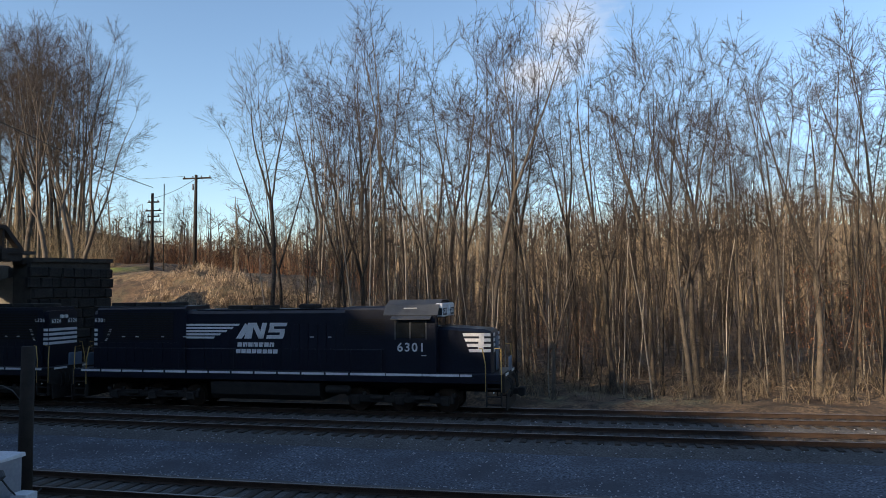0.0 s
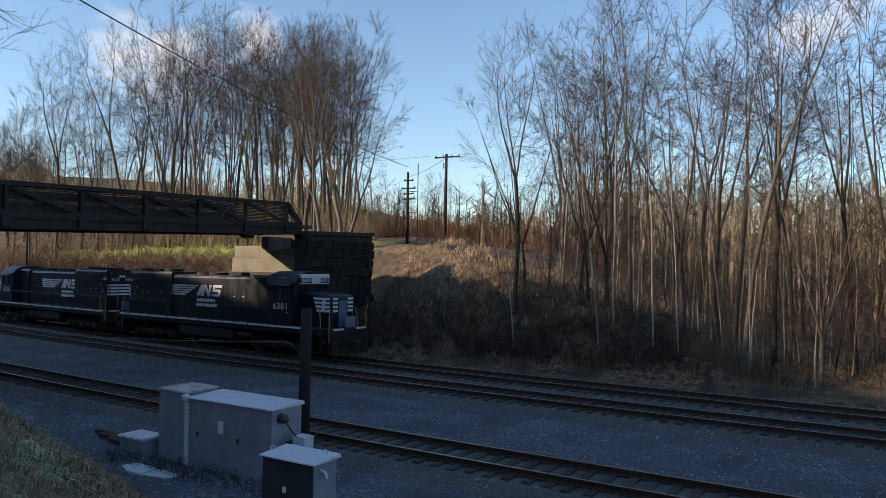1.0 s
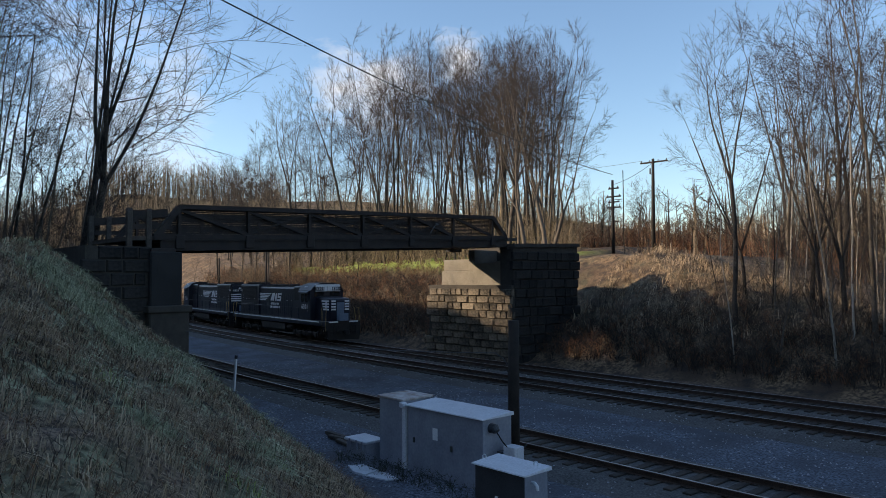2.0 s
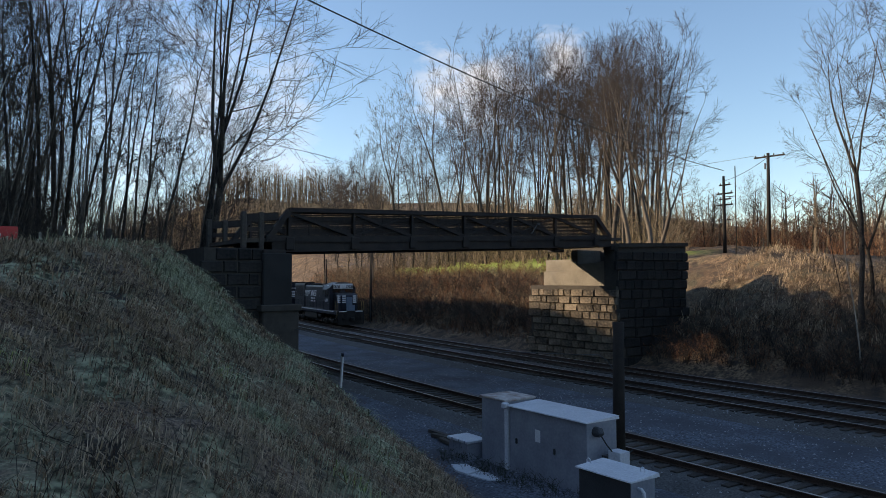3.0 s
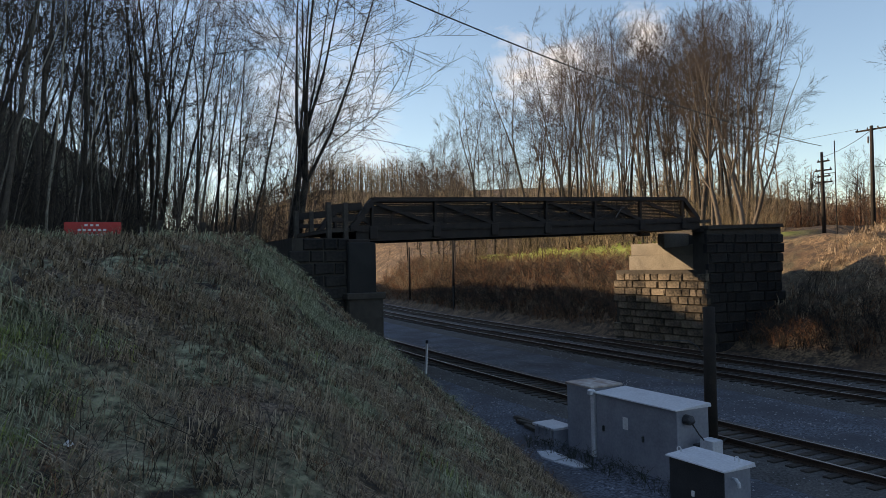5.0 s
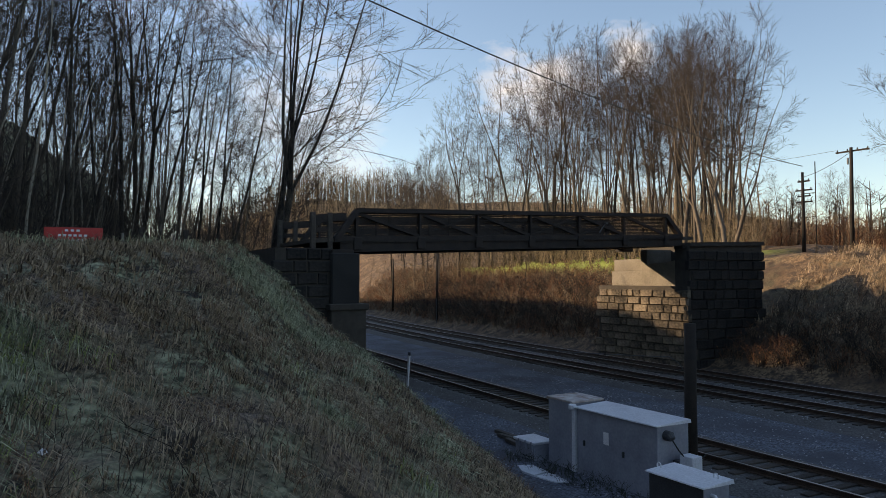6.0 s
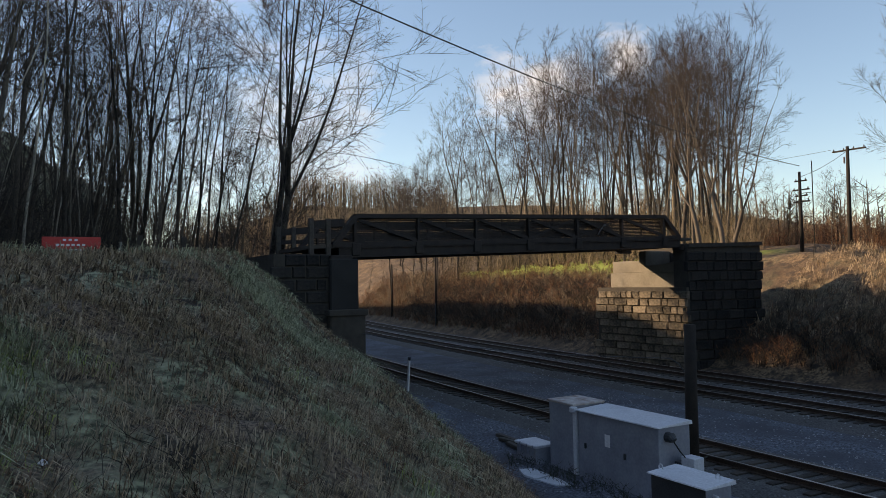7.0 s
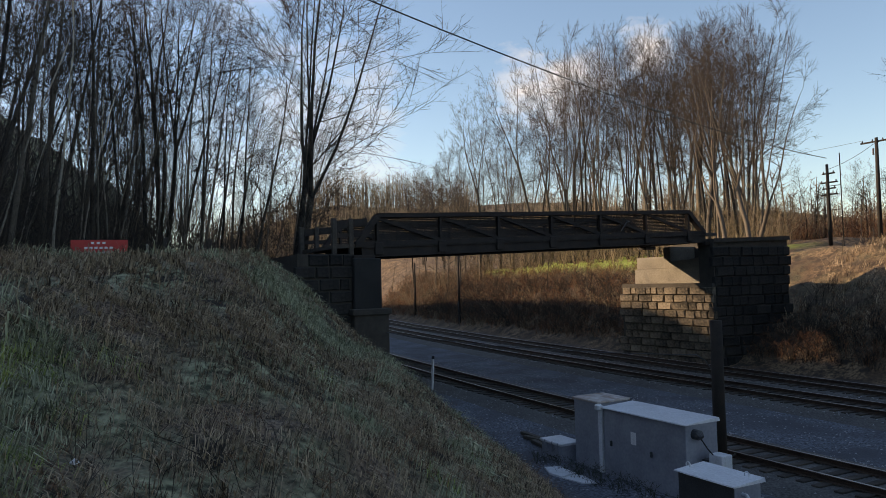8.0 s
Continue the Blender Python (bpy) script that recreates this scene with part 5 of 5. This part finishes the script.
def tufts(name, label, mat, places, rnd, tall, wide, per, spread=0.12):
    """Tufts of long bent blades that lie down the slope."""
    v, f = [], []
    for x, y in places:
        z = ground_z(x, y) - 0.03
        way = rnd.gauss(1.25, 0.9)
        size = rnd.uniform(0.65, 1.25)
        for k in range(per):
            px, py = x + rnd.gauss(0, spread), y + rnd.gauss(0, spread)
            pz = z - 0.7 * (py - y)
            a, h, w = way + rnd.gauss(0, 0.55), rnd.uniform(*tall) * size, wide * rnd.uniform(0.6, 1.3)
            c, s = math.cos(a), math.sin(a)
            o, lift = h * rnd.uniform(0.5, 1.0), h * rnd.uniform(0.35, 0.9)
            drop = 0.7 * s * o
            i = len(v)
            v += [(px - s * w, py + c * w, pz), (px + s * w, py - c * w, pz),
                  (px + c * o * 0.35 + s * w * 0.8, py + s * o * 0.35 - c * w * 0.8, pz + lift * 0.75), (px + c * o * 0.35 - s * w * 0.8, py + s * o * 0.35 + c * w * 0.8, pz + lift * 0.75),
                  (px + c * o, py + s * o, pz + lift * 0.7 - drop * 0.5)]
            f += [(i, i + 1, i + 2, i + 3), (i + 3, i + 2, i + 4)]
    g = Geo()
    g.v, g.f = v, f
    tagged(part(name, g, mat), label, "grass", kind="stuff")


DARKWEED = material("dark_weeds", (0.012, 0.016, 0.010), (0.05, 0.055, 0.03), 3, 0.95)


def undergrowth():
    rnd = random.Random(9)
    far = [(x, y) for x, y in ((rnd.uniform(-26, 32), 35.4 + abs(rnd.gauss(0, 6.5))) for i in range(1500)) if y - bend(x) > 35.4]
    stems("brush", "dense dry brush and brambles under the trees", BRUSH, far, rnd, (0.2, 1.5), 4, 0.009)
    deep = [(rnd.uniform(-22, 46), rnd.uniform(41, 76)) for i in range(700)]
    stems("brush", "tangled leafless thicket deeper in the wood", TWIG, [p for p in deep if p[0] > -0.46 * p[1]], rnd, (1.5, 4.5), 4, 0.013)
    bank = [(x, y + bend(x)) for x, y in ((rnd.uniform(-135, -38), rnd.uniform(35.2, 45.5)) for i in range(2400))]
    stems("bramble", "russet brambles and dead weeds on the cut bank", RUSSET, bank[:1200], rnd, (0.3, 1.3), 4, 0.012)
    window = [(x, y + bend(x)) for x, y in ((rnd.uniform(-122, -38.5), rnd.uniform(34.9, 44.6)) for i in range(3400))]
    stems("bramble", "tangled russet brambles on the cut bank", RUSSET, window[:2000], rnd, (0.4, 1.5), 5, 0.014)
    stems("bramble", "tangled dry stalks on the cut bank", BRUSH, window[2000:], rnd, (0.5, 1.9), 5, 0.013)
    mid = [(rnd.uniform(-30, -4), 35 + abs(rnd.gauss(0, 2.5))) for i in range(500)]
    stems("bramble", "dark brambles on the shaded embankment", RUSSET, [(x, y + bend(x)) for x, y in mid], rnd, (0.3, 1.3), 4, 0.012)

    def bank_places(n, x0, x1, power):
        out = []
        while len(out) < n:
            x = x0 + (x1 - x0) * rnd.random() ** power
            y = rnd.uniform(-1.2 + 0.06 * x, 8.5 if x1 > -12 else 15)
            if 0.2 < foot(x) - y and math.hypot(x, y) > 2.6 and y > -3 - 0.12 * -x:
                out.append((x, y))
        return out

    def sward(x, y):
        """Above zero where grass grows, below where dead weeds have taken over."""
        spur = math.exp(-((y - 7.4 + 0.31 * (x + 24)) / 2.2) ** 2) * smooth_step(-12, -17, x)
        return noise.noise((x * 0.30 + y * 0.16, y * 0.30, 8.0)) + 0.45 * noise.noise((x * 1.3, y * 1.3, 2.0)) + 0.5 * spur + 0.40 * smooth_step(-9, -4.5, x) - 0.27

    close = bank_places(3000, -2.2, -11, 1.2)
    middle = bank_places(3600, -9, -22, 1.0)
    beyond = bank_places(2300, -20, -34, 1.0)
    for places, tall, wide, per in ((close, (0.14, 0.40), 0.0048, 28), (middle, (0.16, 0.42), 0.010, 18), (beyond, (0.18, 0.42), 0.017, 13)):
        green = [p for p in places if sward(*p) > 0]
        dead = [p for p in places if sward(*p) <= 0]
        if places is close:
            tufts("fresh_grass", "long fresh green grass lying down the near bank", LUSH, green[::7], rnd, tall, wide, per)
            green = [p for i, p in enumerate(green) if i % 7]
        tufts("grass", "rough grey-green winter grass lying down the near bank", GRASS, green, rnd, tall, wide, per)
        tufts("dry_grass", "matted brown dead grass on the near bank", DRYGRASS, dead, rnd, (tall[0] * 0.5, tall[1] * 0.7), wide, per)
    # small patches of sun put into the grass colour near the path
    fresh = [(rnd.gauss(-5.6, 0.35), rnd.gauss(-0.35, 0.3)) for i in range(50)] + [(rnd.gauss(-4.0, 0.2), rnd.gauss(0.75, 0.2)) for i in range(25)]
    tufts("fresh_grass", "grass tufts beside the path, coloured yellow-green as if sunlit", LUSH, fresh, rnd, (0.08, 0.2), 0.003, 9)
    weeds = [p for p in bank_places(5200, -3.5, -28, 1.0) if sward(*p) < 0.05]
    stems("weeds", "reddish-brown dead weeds in patches on the near bank", RUSSET, weeds[:1500], rnd, (0.10, 0.42), 4, 0.003)
    stems("weeds", "dead brown weed stalks on the near bank", BRUSH, weeds[1500:2300], rnd, (0.15, 0.5), 3, 0.0035)
    stems("shrub", "bare thin shrub twigs close to the path", TWIG, [(-6.2, 0.0), (-5.6, 0.5), (-6.9, -0.2), (-4.6, 1.7), (-5.0, 2.2), (-5.3, 1.2), (-4.2, 0.4), (-4.9, -0.2)], rnd, (0.4, 0.9), 5, 0.004)
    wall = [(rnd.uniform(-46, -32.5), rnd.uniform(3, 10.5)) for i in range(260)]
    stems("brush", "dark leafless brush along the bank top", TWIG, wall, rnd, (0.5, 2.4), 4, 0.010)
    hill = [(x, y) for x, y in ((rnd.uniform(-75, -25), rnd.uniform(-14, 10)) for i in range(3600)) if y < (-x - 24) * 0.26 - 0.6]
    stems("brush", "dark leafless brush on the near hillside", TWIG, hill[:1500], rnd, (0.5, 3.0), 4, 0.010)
    behind = [(x, y) for x, y in ((rnd.uniform(-112, -38), rnd.uniform(40, 80)) for i in range(6000)) if y - bend(x) > 48 - 12 * smooth_step(-72, -95, x) and x < -0.74 * y and 62 < math.hypot(x, y) < 112]
    stems("thicket", "tangled bare thicket in the wood behind the bridge", BRUSH, behind[:900], rnd, (1.5, 6.5), 5, 0.018)
    along = [(x, y) for x, y in ((rnd.uniform(-75, -18), rnd.uniform(66, 92)) for i in range(3000)) if -0.82 * y < x < -0.30 * y]
    stems("thicket", "tangled bare thicket along the far road", RUSSET, along[:620], rnd, (1.2, 4.5), 5, 0.018)
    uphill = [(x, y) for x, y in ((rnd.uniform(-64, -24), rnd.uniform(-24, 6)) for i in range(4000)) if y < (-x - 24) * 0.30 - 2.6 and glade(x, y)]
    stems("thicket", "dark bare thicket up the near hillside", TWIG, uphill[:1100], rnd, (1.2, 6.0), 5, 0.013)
    shade = [(x, y + bend(x)) for x, y in ((rnd.uniform(-90, -39), rnd.uniform(35.3, 42.0)) for i in range(900))]
    stems("bramble", "dark leafless bushes on the cut bank", TWIG, shade, rnd, (0.6, 2.3), 6, 0.014)
    dark = [(x, y + bend(x)) for x, y in ((rnd.uniform(-29.5, -8), 34.8 + abs(rnd.gauss(0, 2.6))) for i in range(420))]
    stems("bramble", "dark leafless bushes on the shaded embankment", TWIG, dark, rnd, (0.5, 1.7), 6, 0.012)
    base = [(rnd.uniform(-18.2, -11.0), rnd.uniform(12.2, 13.2)) for i in range(150)]
    stems("weeds", "dark weeds along the foot of the cabinets", DARKWEED, base, rnd, (0.12, 0.5), 4, 0.006)
    top = [(x, y) for x, y in ((rnd.uniform(-30, -12), rnd.uniform(38, 50)) for i in range(800))]
    tufts("tall_dry_grass", "tall straw-coloured grass along the far road bank", DRYGRASS, top, rnd, (0.4, 1.1), 0.012, 12, 0.2)


undergrowth()


# ---- what moves ----
def motions():
    way = [(0.0, -13.4), (0.4, -21.9), (0.7, -27.5), (1.0, -34.6), (1.5, -45.6), (1.8, -52.9), (2.2, -61.2), (2.75, -72.5), (3.3, -85.0), (3.5, -89.8), (4.0, -102.5), (4.7, -118.5), (5.8, -141.0), (6.9, -165.0), (8.0, -189.0)]
    walk(loco_a, [(t, loco_pose(s - 0.44)) for t, s in way])
    walk(loco_b, [(t, loco_pose(s - 22.15, True)) for t, s in way])


motions()
